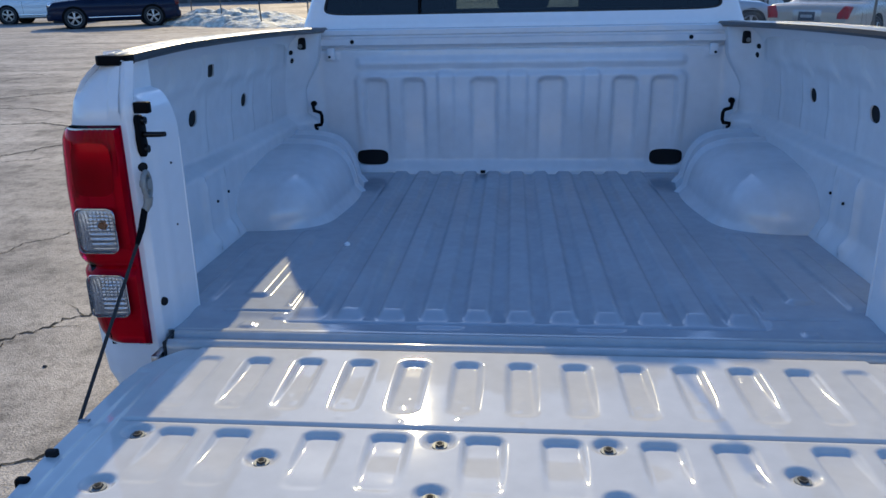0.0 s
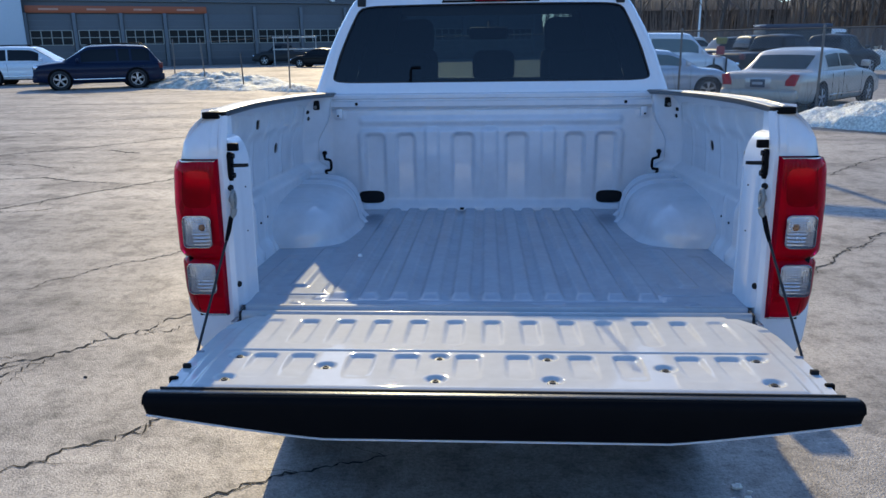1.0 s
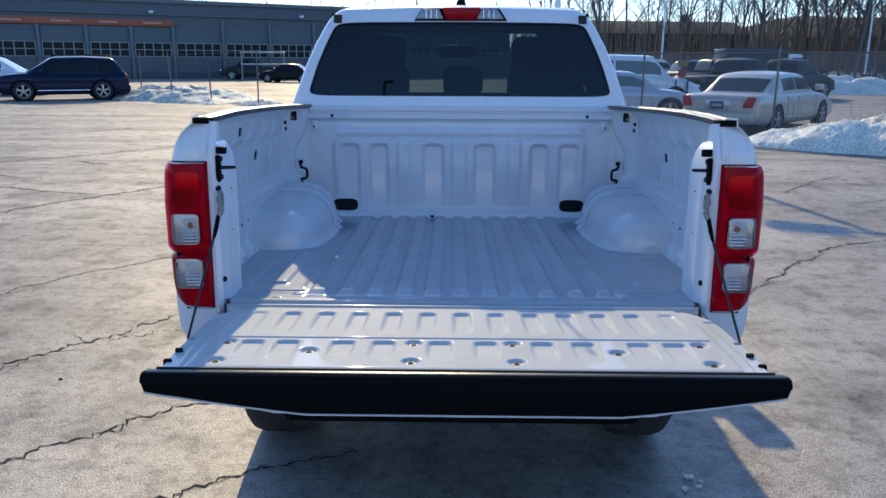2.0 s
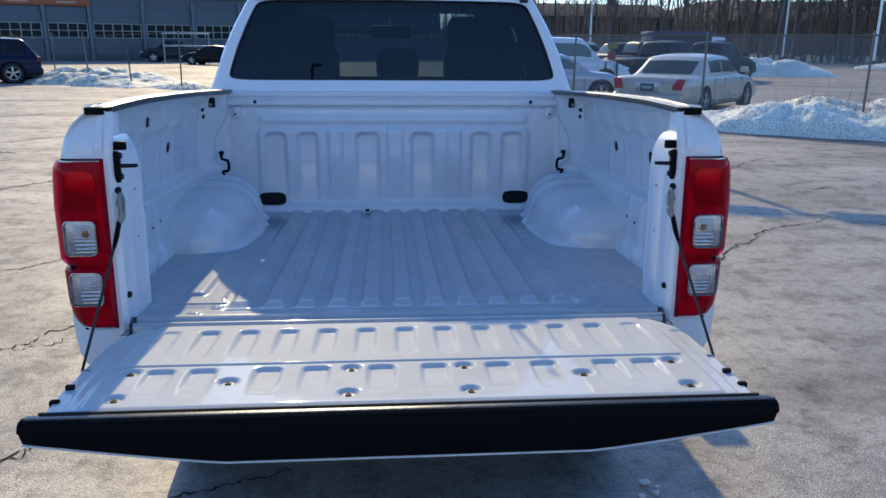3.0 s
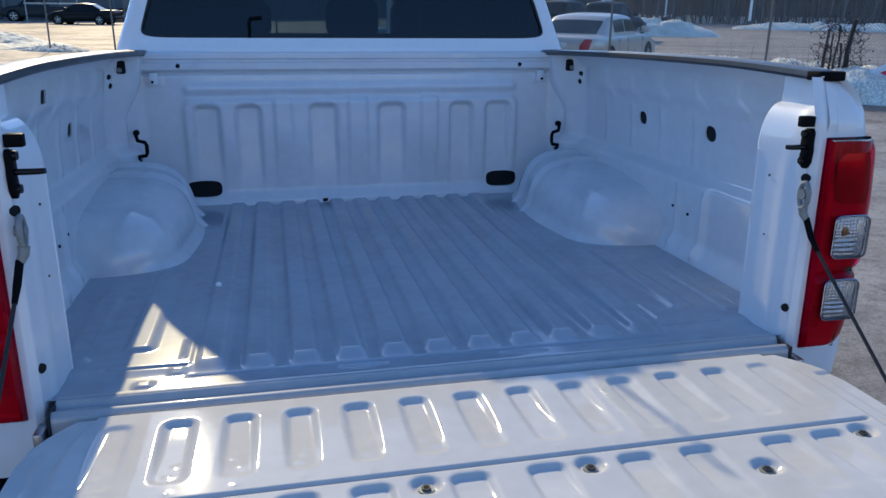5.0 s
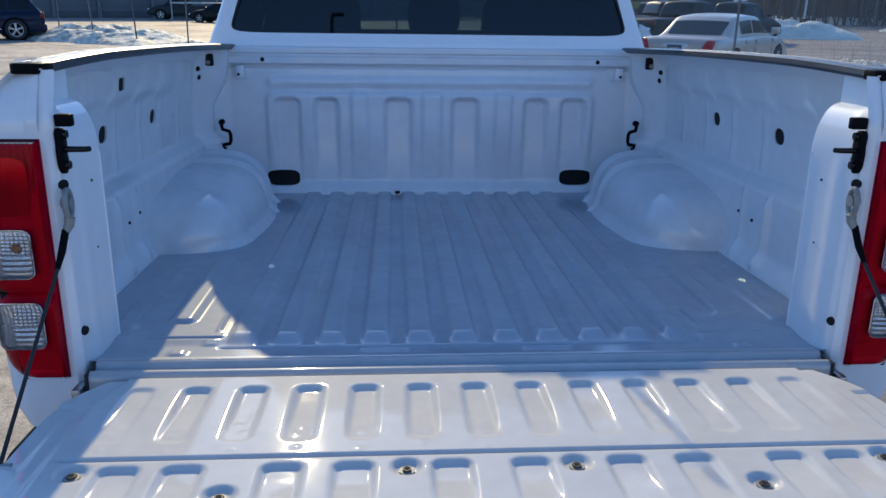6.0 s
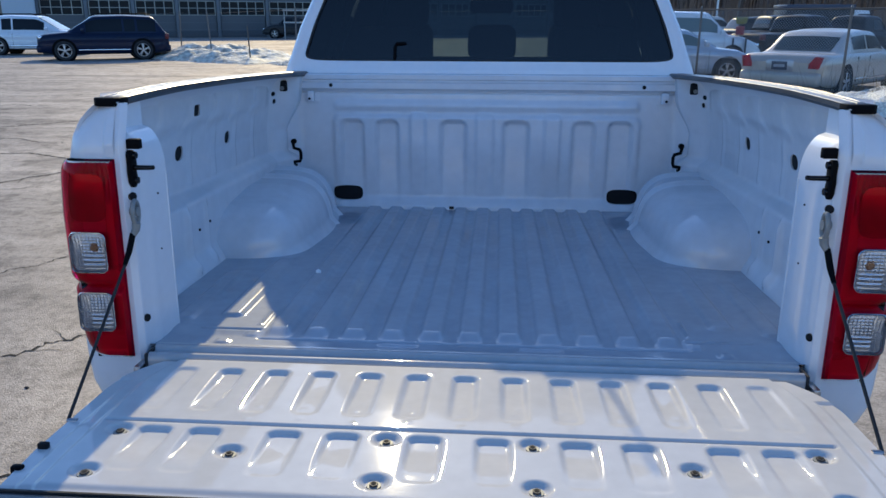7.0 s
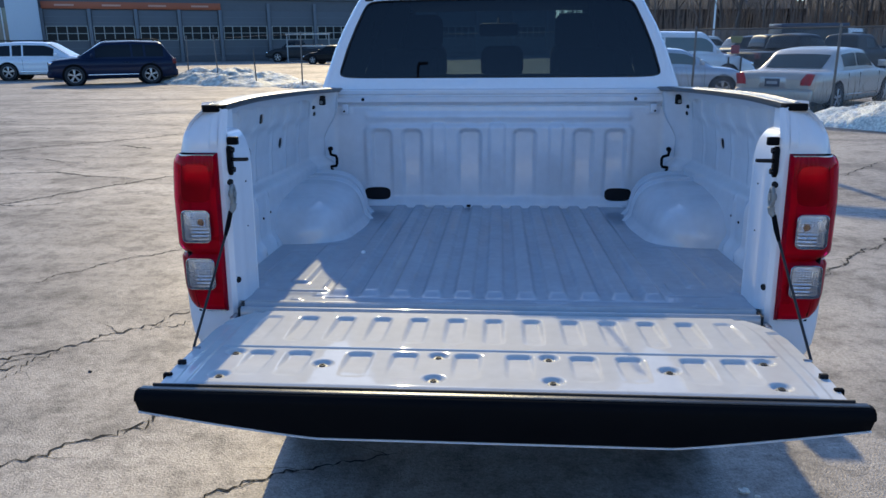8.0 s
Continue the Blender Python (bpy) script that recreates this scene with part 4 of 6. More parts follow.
def cab():
    zs = np.concatenate([lin(0.36, 0.59, 14), lin(0.595, 0.98, 60), lin(0.985, 1.048, 16)])

    def back(u, z):
        a = np.abs(u)
        r = 0.06
        t = np.clip((a - 0.94) / 0.06, 0, 1)
        x = np.sign(u) * cab_half(z) * np.where(a < 0.94, a, 0.94 + 0.06 * np.sin(t * math.pi / 2))
        y = cab_back(z) + r * (1 - np.cos(t * math.pi / 2)) - 0.012 * (1 - (np.minimum(a, 0.94)) ** 2) * 1.0
        z2 = z + 0.012 * (1 - a ** 2) * sm(z, 0.90, 1.04)
        y = y + 0.010 * (1 - sm(z, 0.470, 0.478)) - 0.006 * pad(u, z, -0.8, 0.8, 0.545, 0.575, 0.02, 0.01)
        return x, y, z2
    ob = sheet("cab_rear_panel", lin(-1, 1, 180), zs, back, PAINT, truck, [(0, 0.783, 0.916, 0.181, 18)], (0, 0.03, 0), flip=False, angle=50)
    # rear window with its rubber seal
    sheet("rear_window", lin(-0.93, 0.93, 40), lin(0.585, 0.985, 20), lambda u, z: (back(u, z)[0], back(u, z)[1] + 0.012, back(u, z)[2]), TINT, ob, label="dark tinted rear window")
    ring = []
    for i in range(120):
        a = 2 * math.pi * i / 120
        c, s_ = math.cos(a), math.sin(a)
        u = 0.912 * math.copysign(abs(c) ** (2 / 18), c)
        z = 0.783 + 0.1795 * math.copysign(abs(s_) ** (2 / 18), s_)
        p = back(np.array(u), np.array(z))
        ring.append((float(p[0]), float(p[1]) + 0.006, float(p[2])))
    ring.append(ring[0])
    part("window_seal", tube(ring, 0.0045, 8), RUBBER, ob)
    part("window_latch", tube([(-0.382, 1.672, 0.600), (-0.382, 1.680, 0.655), (-0.376, 1.683, 0.672), (-0.335, 1.685, 0.674)], 0.006, 8), BLACK, ob)
    for s in (-1, 1):
        part("window_clip", box(s * 0.618 - 0.02, s * 0.618 + 0.02, 1.735, 1.765, 0.962, 1.004, 0.004), RUBBER, ob)
    # high brake lamp
    bl = part("high_brake_lamp", prism([(-0.232, 0.974), (0.238, 0.974), (0.198, 1.036), (-0.190, 1.036)], "y", 1.730, 1.80, 0.004), BLACK, truck, "high brake lamp, red between clear cargo lenses")
    part("red_lens", prism([(-0.068, 0.978), (0.082, 0.978), (0.106, 1.038), (-0.094, 1.038)], "y", 1.708, 1.76, 0.007), RED, bl)
    for s in (-1, 1):
        part("cargo_lamp", prism([(s * 0.082, 0.982), (s * 0.222, 0.982), (s * 0.188, 1.032), (s * 0.106, 1.032)], "y", 1.722, 1.76, 0.005), CARGOLENS, bl, "clear ribbed cargo lamp")
        for x in (0.118, 0.145, 0.170):
            part("lens_rib", box(s * x - 0.002, s * x + 0.002, 1.719, 1.73, 0.986, 1.026), REFLECT, bl)
    # roof, sides, windscreen
    def roof(u, y):
        a = np.abs(u)
        t = (y - 1.80) / 1.45
        x = u * (0.598 - 0.03 * t)
        z = 1.046 + 0.010 * (1 - u * u) + 0.024 * np.sin(np.clip(t, 0, 1) * math.pi) * (1 - a ** 6) - 0.02 * np.clip(t, 0, 1) ** 4
        return x, y, z
    sheet("roof", lin(-1, 1, 40), lin(1.832, 3.27, 40), roof, PAINT, truck, flip=False)

    an = part("antenna", tube([(0.006, 1.93, 1.05), (0.006, 1.94, 1.09), (0.006, 1.93, 1.112)], [0.035, 0.024, 0.010], 12), BLACK, truck, "black roof antenna mast")
    part("antenna_mast", tube([(0.006, 1.93, 1.10), (0.007, 1.91, 1.20), (0.003, 1.875, 1.29), (0.001, 1.86, 1.32)], [0.006, 0.0045, 0.004, 0.007], 8), BLACK, an)
    for s in (-1, 1):
        def side2(y, z):
            # front edge follows the windscreen
            front = np.interp(z, [-0.4, 0.5, 1.04], [3.95, 3.95, 3.22])
            yy = 1.72 + np.maximum(0, cab_back(z) - 1.66) + (y - 1.72) / 2.2 * (front - 1.72 - np.maximum(0, cab_back(z) - 1.66))
            w = cab_half(z)
            w = np.where(z < 0.3, np.interp(z, [-0.42, -0.3, 0.0, 0.3], [0.87, 0.90, 0.91, 0.885]), w)
            return s * w, yy, z
        so = sheet("cab_side", lin(1.72, 3.92, 90), lin(-0.42, 1.046, 80), side2, PAINT, truck, [(2.20, 0.745, 0.36, 0.175, 8), (3.10, 0.745, 0.40, 0.175, 7)], (-0.02 * s, 0, 0), flip=s > 0, label="cab side with two doors")
        sheet("side_lining", lin(1.80, 3.88, 60), lin(-0.24, 1.02, 60), lambda y, z: (side2(y, z)[0] - 0.026 * s, side2(y, z)[1], z), CLOTH, so,
              [(2.20, 0.745, 0.35, 0.170, 8), (3.10, 0.745, 0.39, 0.170, 7)], (0.02 * s, 0, 0), label="dark cabin lining")
        for a, b in ((1.83, 2.57), (2.68, 3.52)):
            w = sheet("side_window", lin(a, b, 8), lin(0.56, 0.93, 8), lambda y, z: (side2(y, z)[0] - 0.01 * s, side2(y, z)[1], z), SIDETINT, so)
        for y in (2.62, 3.54, 1.80):
            pts = [side2(np.array(y), np.array(z)) for z in lin(-0.36, 0.54, 8)]
            part("door_gap", tube([(float(p[0]) * 1.0005, float(p[1]), float(p[2])) for p in pts], 0.004, 5), DARK, so)
        for y in (2.45, 3.30):
            part("door_handle", box(s * 0.90 - 0.02, s * 0.90 + 0.02, y - 0.09, y + 0.09, 0.36, 0.395, 0.01), PAINT, so)
        arm = part("door_mirror", box(s * 1.03 - 0.10, s * 1.03 + 0.10, 3.68, 3.82, 0.50, 0.72, 0.05, 4), PAINT, truck, "white door mirror")
        part("mirror_arm", box(s * 0.90 - 0.06, s * 0.90 + 0.06, 3.70, 3.78, 0.50, 0.56, 0.015), BLACK, arm)
        part("mirror_glass", box(s * 1.03 - 0.085, s * 1.03 + 0.085, 3.675, 3.685, 0.53, 0.70, 0.003), CHROME, arm)
    def screen(u, t):
        z = 0.46 + 0.58 * t
        return u * np.interp(z, [0.46, 1.04], [0.80, 0.60]), 3.98 - 0.76 * t + 0.0 * u - 0.08 * u * u, z
    ws = sheet("windscreen", lin(-0.95, 0.95, 20), lin(0.0, 1.0, 12), screen, CARGLASS, truck, flip=False, label="clear windscreen")
    ws.visible_shadow = False
    for s in (-1, 1):
        pts = [screen(np.array(s * 0.98), np.array(t)) for t in lin(-0.02, 1.0, 8)]
        part("windscreen_pillar", tube([tuple(float(c) for c in p) for p in pts], 0.035, 8), PAINT, truck)
        part("pillar_lining", tube([(float(p[0]) - s * 0.012, float(p[1]) - 0.035, float(p[2])) for p in pts], 0.042, 8), CLOTH, truck, "dark windscreen pillar lining")
    # bonnet, wings and nose
    def bonnet(u, y):
        t = (y - 3.88) / 1.30
        z = 0.43 - 0.06 * t - 0.10 * np.clip((t - 0.75) / 0.25, 0, 1) ** 2 - 0.05 * np.abs(u) ** 4 - 0.015 * pad(u, y, -0.55, 0.55, 3.6, 5.0, 0.08, 0.05)
        return u * (0.86 - 0.06 * t * t), y, z
    sheet("bonnet", lin(-1, 1, 40), lin(3.86, 5.18, 30), bonnet, PAINT, truck)
    for s in (-1, 1):
        def wing(y, z):
            return s * np.interp(z, [-0.42, 0.0, 0.30, 0.40], [0.88, 0.915, 0.90, 0.84]) * (1 - 0.06 * np.clip((y - 4.7) / 0.5, 0, 1) ** 2), y, z
        sheet("front_wing", lin(3.84, 5.20, 70), lin(-0.42, 0.385, 40), wing, PAINT, truck, [(4.30, -0.50, 0.41, 0.41, 2)], (-0.03 * s, 0, 0), flip=s > 0)
    part("front_bumper", box(-0.88, 0.88, 5.10, 5.32, -0.50, -0.12, 0.06, 4), PAINT, truck)
    gr = part("grille", box(-0.62, 0.62, 5.14, 5.24, -0.12, 0.26, 0.03, 3), BLACK, truck)
    for z in (-0.04, 0.06, 0.16):
        part("grille_bar", box(-0.58, 0.58, 5.22, 5.26, z, z + 0.03, 0.008), BLACK, gr)
    for s in (-1, 1):
        part("headlamp", box(s * 0.73 - 0.13, s * 0.73 + 0.13, 5.02, 5.20, 0.06, 0.26, 0.03, 3), REFLECT, truck)
    # interior
    part("cab_floor", box(-0.85, 0.85, 1.70, 4.0, -0.30, -0.24), FRAMEMETAL, truck)
    part("headliner", box(-0.56, 0.56, 1.82, 3.18, 1.015, 1.03, 0.005), CLOTH, truck)
    part("dashboard", box(-0.80, 0.80, 3.25, 3.72, 0.10, 0.525, 0.07, 4), CLOTH, truck)
    for s in (-1, 1):
        seat = part("front_seat", box(s * 0.56 - 0.24, s * 0.56 + 0.24, 2.74, 2.92, 0.05, 0.80, 0.07, 4), CLOTH, truck, "dark cloth front seat")
        part("seat_cushion", box(s * 0.52 - 0.24, s * 0.52 + 0.24, 2.80, 3.30, 0.0, 0.14, 0.05, 3), CLOTH, seat)
        part("headrest", box(s * 0.50 - 0.16, s * 0.50 + 0.16, 2.72, 2.84, 0.76, 0.97, 0.055, 4), CLOTH, seat)
        for dx in (-0.05, 0.05):
            part("headrest_post", cyl((s * 0.50 + dx, 2.78, 0.72), (s * 0.50 + dx, 2.78, 0.80), 0.007, n=8), STEEL, seat)
    for s in (-1, 1):
        part("pillar_trim", prism([(s * 0.62, -0.2), (s * 0.86, -0.2), (s * 0.82, 0.55), (s * 0.62, 1.03), (s * 0.52, 1.03), (s * 0.60, 0.7)], "y", 2.56, 2.70), CLOTH, truck, "dark door pillar trim")
        part("rear_pillar_trim", prism([(s * 0.74, 0.55), (s * 0.84, 0.55), (s * 0.66, 1.02), (s * 0.60, 1.02)], "y", 1.84, 2.0), CLOTH, truck, "dark rear pillar trim")
    bench = part("rear_seat", box(-0.66, 0.66, 1.80, 1.96, 0.05, 0.62, 0.06, 4), CLOTH, truck, "dark cloth rear bench")
    part("seat_cushion", box(-0.66, 0.66, 1.92, 2.38, 0.0, 0.14, 0.05, 3), CLOTH, bench)
    for x, w, h in ((-0.44, 0.14, 0.745), (0.44, 0.14, 0.745), (0.02, 0.105, 0.755)):
        part("headrest", box(x - w, x + w, 1.83, 1.95, 0.60, h, 0.045, 4), CLOTH, bench)
    mirror = part("interior_mirror", box(-0.13, 0.13, 3.18, 3.22, 0.86, 0.94, 0.02, 3), BLACK, truck)
    part("mirror_stem", cyl((0, 3.22, 0.92), (0, 3.32, 0.98), 0.012, n=8), BLACK, mirror)
    wheel = bmesh.new()
    pts = [(-0.40 + 0.19 * math.cos(a), 3.12 + 0.07 * math.sin(a), 0.42 + 0.17 * math.sin(a)) for a in (2 * math.pi * k / 24 for k in range(25))]
    part("steering_wheel", tube_into(wheel, pts, 0.014, 8), BLACK, truck)


def wheel_parts(parent, x, y, z, r, w, s, spokes=6, rim_mat=None):
    """A road wheel under a parent: tyre with shoulders, rim with spokes, hub."""
    pr = [(-w / 2, r * 0.66), (-w / 2, r * 0.90), (-w / 2 + 0.02, r * 0.965), (-w / 4, r), (w / 4, r), (w / 2 - 0.02, r * 0.965), (w / 2, r * 0.90), (w / 2, r * 0.66)]
    bm = bmesh.new()
    n, rings = 36, []
    for k in range(n):
        a = 2 * math.pi * k / n
        rings.append([bm.verts.new((x + u, y + q * math.cos(a), z + q * math.sin(a))) for u, q in pr])
    for k in range(n):
        a, b = rings[k], rings[(k + 1) % n]
        for i in range(len(pr)):
            bm.faces.new((a[i], a[(i + 1) % len(pr)], b[(i + 1) % len(pr)], b[i]))
    bmesh.ops.recalc_face_normals(bm, faces=bm.faces)
    wh = part("wheel", bm, RUBBER, parent, "black rubber tyre on a metal rim")
    rm = rim_mat or STEEL
    rim = bmesh.new()
    cyl_into(rim, (x - w * 0.40, y, z), (x + w * 0.30 * s, y, z), r * 0.665, n=32)
    part("rim", rim, FRAMEMETAL, wh)
    sp = bmesh.new()
    fx = x + s * w * 0.42
    for k in range(spokes):
        a = 2 * math.pi * k / spokes + 0.3
        for da in (-0.13, 0.13):
            cyl_into(sp, (fx, y + r * 0.12 * math.cos(a), z + r * 0.12 * math.sin(a)), (fx - 0.01 * s, y + r * 0.63 * math.cos(a + da), z + r * 0.63 * math.sin(a + da)), r * 0.075, r * 0.06, n=6)
    cyl_into(sp, (fx - 0.03 * s, y, z), (fx + 0.01 * s, y, z), r * 0.17, r * 0.13, n=16)
    pts = [(fx, y + r * 0.635 * math.cos(a), z + r * 0.635 * math.sin(a)) for a in (2 * math.pi * k / 32 for k in range(33))]
    tube_into(sp, pts, r * 0.03, 6)
    part("spokes", sp, rm, wh)
    return wh


def chassis():
    for s in (-1, 1):
        for y in (1.08, 4.30):
            zc = -FLOOR_Z + y * math.tan(radians(RAKE)) + 0.38
            wheel_parts(truck, s * 0.79, y, zc, 0.38, 0.25, s, 6)
        part("frame_rail", box(s * 0.48 - 0.04, s * 0.48 + 0.04, 0.05, 5.0, -0.42, -0.28, 0.01), FRAMEMETAL, truck)
        part("mud_flap", box(s * 0.78 - 0.12, s * 0.78 + 0.12, 0.62, 0.64, -0.62, -0.25, 0.004), RUBBER, truck)
    part("rear_axle", cyl((-0.7, 1.08, -0.52), (0.7, 1.08, -0.52), 0.05, n=12), FRAMEMETAL, truck)
    part("differential", box(-0.14, 0.14, 0.96, 1.22, -0.65, -0.40, 0.06, 3), FRAMEMETAL, truck)
    part("fuel_tank", box(-0.42, 0.05, 1.7, 2.8, -0.50, -0.28, 0.04), FRAMEMETAL, truck)
    part("bed_underside", box(-0.86, 0.86, 0.02, 1.62, -0.09, -0.05, 0.01), FRAMEMETAL, truck)
    part("crossmember", box(-0.50, 0.50, 0.10, 0.20, -0.40, -0.30, 0.01), FRAMEMETAL, truck)
    bp = part("rear_bumper", box(-0.54, 0.54, -0.13, 0.02, -0.35, -0.19, 0.03, 4), BLACK, truck, "black rear step bumper")
    for s in (-1, 1):
        part("bumper_corner", box(min(s * 0.52, s * 0.87), max(s * 0.52, s * 0.87), -0.09, 0.16, -0.25, -0.145, 0.03, 4), BLACK, bp)
        part("bumper_bracket", box(s * 0.48 - 0.03, s * 0.48 + 0.03, -0.08, 0.12, -0.38, -0.30, 0.008), FRAMEMETAL, bp)
    part("spare_wheel", cyl((0, 0.62, -0.46), (0, 0.62, -0.22), 0.36, n=28), RUBBER, truck)
    part("silencer", box(0.35, 0.62, 0.25, 0.75, -0.44, -0.26, 0.05, 3), FRAMEMETAL, truck)


bed_floor()
headboard()
for s in (-1, 1):
    bed_side(s)
    wheel_well(s)
    jamb(s)
    bedside_panel(s)
    tail_lamp(s)
    rail_cap(s)
sill()
tailgate()
cab()
chassis()


# ---- parked vehicles ----
DARKGLASS = mat("car_dark_glass", (0.008, 0.010, 0.012), 0.08, var=0.2, rvar=0.03, spec=0.22)
# glass with part of the pale sky reflection in its base colour
SKYGLASS = mat("car_sky_glass", (0.10, 0.145, 0.135), 0.06, var=0.3, rvar=0.03, spec=0.6)
GREENGLASS = mat("car_green_glass", (0.022, 0.034, 0.031), 0.08, var=0.3, rvar=0.03, spec=0.25)
ALLOY = mat("alloy_rim", (0.55, 0.55, 0.56), 0.3, 0.9, var=0.2)
NAVY = mat("navy_paint", (0.006, 0.013, 0.038), 0.36, spec=0.15, coat=0.18, var=0.2)
SILVER = mat("silver_paint", (0.60, 0.54, 0.465), 0.38, 0.4, coat=0.6, var=0.12)
PALEBLUE = mat("pale_silver_blue_paint", (0.52, 0.57, 0.62), 0.35, 0.3, coat=0.8, var=0.1)
CARWHITE = mat("car_white_paint", (0.78, 0.79, 0.80), 0.3, coat=0.8, var=0.05)
CARBLACK = mat("car_black_paint", (0.008, 0.008, 0.009), 0.4, spec=0.15, coat=0.1, var=0.2)
CARGREY = mat("car_dark_grey_paint", (0.03, 0.031, 0.033), 0.4, spec=0.15, coat=0.12, var=0.2)
CARBLUE = mat("car_blue_paint", (0.008, 0.014, 0.045), 0.4, coat=0.3, var=0.2)
DIMRED = mat("dim_red_lens", (0.12, 0.004, 0.006), 0.3, var=0.3, scale=10)
PLATE = mat("number_plate", (0.05, 0.06, 0.09), 0.4, var=0.2)
GREYBAR = mat("plate_bar", (0.45, 0.46, 0.48), 0.5, var=0.1)

def round_interp(y, xs, zs, w=0.10):
    """np.interp with its corners rounded over about w metres."""
    offs = lin(-1.6, 1.6, 9)
    wt = np.exp(-offs ** 2)
    return sum(k * np.interp(np.asarray(y, float) + o * w, xs, zs) for k, o in zip(wt, offs)) / wt.sum()


def round_outline(pts, n, passes=2):
    """An outline of n times as many points with softened corners; its ends stay."""
    pts = np.asarray(pts, float)
    k = lin(0, len(pts) - 1, (len(pts) - 1) * n + 1)
    out = np.stack([np.interp(k, range(len(pts)), pts[:, i]) for i in (0, 1)], -1)
    for _ in range(passes * n):
        out[1:-1] = (out[:-2] + 2 * out[1:-1] + out[2:]) / 4
    return out


CARS = {  # y of: tail, rear window foot, roof rear, roof front, windscreen foot, nose; heights: belt rear, belt mid, bonnet, roof, sill
    "suv": dict(L=5.0, W=1.98, H=1.80, rw=-2.44, rr=-1.95, rf=0.38, wf=1.42, trunk=1.08, belt=1.09, hood=1.08, nose=0.96, sill=0.28, wb=2.86, r=0.40),
    "sedan": dict(L=5.40, W=1.98, H=1.46, rw=-1.80, rr=-1.02, rf=0.48, wf=1.30, trunk=0.95, belt=0.97, hood=0.90, nose=0.66, sill=0.24, wb=2.99, r=0.33),
    "small_sedan": dict(L=4.75, W=1.80, H=1.43, rw=-1.55, rr=-0.75, rf=0.45, wf=1.30, trunk=0.98, belt=0.94, hood=0.86, nose=0.62, sill=0.24, wb=2.75, r=0.32),
    "van": dict(L=5.2, W=1.98, H=1.95, rw=-2.50, rr=-2.35, rf=0.75, wf=1.50, trunk=1.12, belt=1.12, hood=1.05, nose=0.80, sill=0.28, wb=3.0, r=0.35),
    "pickup": dict(L=5.6, W=1.98, H=1.85, rw=-0.55, rr=-0.45, rf=0.80, wf=1.45, trunk=1.15, belt=1.16, hood=1.14, nose=0.85, sill=0.35, wb=3.5, r=0.40),
}


def car(kind, m, paint, label, glass_mat=DARKGLASS, group="", tail=False, rails=False, name=None):
    c = CARS[kind]
    L, W, H = c["L"], c["W"], c["H"]
    h = L / 2
    root = thing(name or ("parked_" + ("sedan" if "sedan" in kind else kind)), m, label, {"suv": "SUV", "van": "van", "pickup": "pickup truck"}.get(kind, "car"), group)
    ys = np.concatenate([[-h, -h + 0.01, -h + 0.06], lin(-h + 0.15, h - 0.15, 40), [h - 0.06, h - 0.01, h]])

    def belt(y):
        return round_interp(y, [-h, -h + 0.05, -h + 0.18, c["rw"], c["rw"] + 0.4, c["wf"] - 0.3, c["wf"], c["wf"] + 0.5, h - 0.25, h - 0.05, h],
                         [c["trunk"] - 0.22, c["trunk"] - 0.06, c["trunk"], c["trunk"], c["belt"], c["belt"], c["hood"] + 0.05, c["hood"], c["nose"] + 0.08, c["nose"], c["nose"] - 0.15], 0.05)

    def width(y):
        t = np.abs(y) / h
        return W / 2 * (1 - 0.10 * np.clip((t - 0.75) / 0.25, 0, 1) ** 2 - 0.10 * np.clip((t - 0.93) / 0.07, 0, 1) ** 2)

    sec = np.array([(0.90, 0.0), (0.97, 0.06), (1.0, 0.30), (0.985, 0.55), (1.0, 0.66), (0.985, 0.80), (0.94, 0.93), (0.86, 0.99), (0.5, 1.015), (0.0, 1.02)])
    full = round_outline(np.concatenate([sec, sec[::-1][1:] * [-1, 1]]), 4, 1)

    def body(y, k):
        i = np.round(k).astype(int)
        zb, zt = c["sill"] + 0.10 * np.clip((np.abs(y) - h + 0.5) / 0.5, 0, 1), belt(y)
        return full[i, 0] * width(y), y, zb + full[i, 1] * (zt - zb)
    sheet("body", ys, range(len(full)), body, paint, root, angle=45)
    for e in (-1, 1):
        yy = np.full(len(full), e * h)
        px, _, pz = body(yy, np.arange(len(full)))
        part("end_panel", prism([(float(a), float(b)) for a, b in zip(px, pz)], "y", e * h - 0.004, e * h + 0.004), paint, root)
    part("underbody", box(-W * 0.42, W * 0.42, -h + 0.15, h - 0.15, c["sill"] - 0.04, c["sill"] + 0.25, 0.03), FRAMEMETAL, root)
    for e in (-1, 1):
        part("bumper", box(-W * 0.445, W * 0.445, min(e * (h + 0.06), e * (h - 0.2)), max(e * (h + 0.06), e * (h - 0.2)), c["sill"] + 0.04, c["sill"] + 0.34, 0.085, 4), paint, root)

    gs = np.array([(0.915, 0.0), (0.80, 0.72), (0.755, 0.88), (0.66, 0.965), (0.35, 1.01), (0.0, 1.02)])
    gfull = round_outline(np.concatenate([gs, gs[::-1][1:] * [-1, 1]]), 6, 1)
    gk = lin(0, 10, len(gfull))

    def roofline(y):
        b = np.interp(y, [c["rw"], c["rw"] + 0.4, c["wf"] - 0.3, c["wf"]], [c["trunk"], c["belt"], c["belt"], c["hood"] + 0.05]) - 0.03
        t = round_interp(y, [c["rw"], c["rr"], (c["rr"] + c["rf"]) / 2, c["rf"], c["wf"]], [c["trunk"] - 0.03, H - 0.05, H, H - 0.04, c["hood"] + 0.02])
        return b, np.maximum(t, b + 0.001)

    def house(y, k, grow=0.0):
        b, t = roofline(y)
        x = np.interp(k, gk, gfull[:, 0]) * (width(y) - 0.01)
        z = b + np.interp(k, gk, gfull[:, 1]) * (t - b)
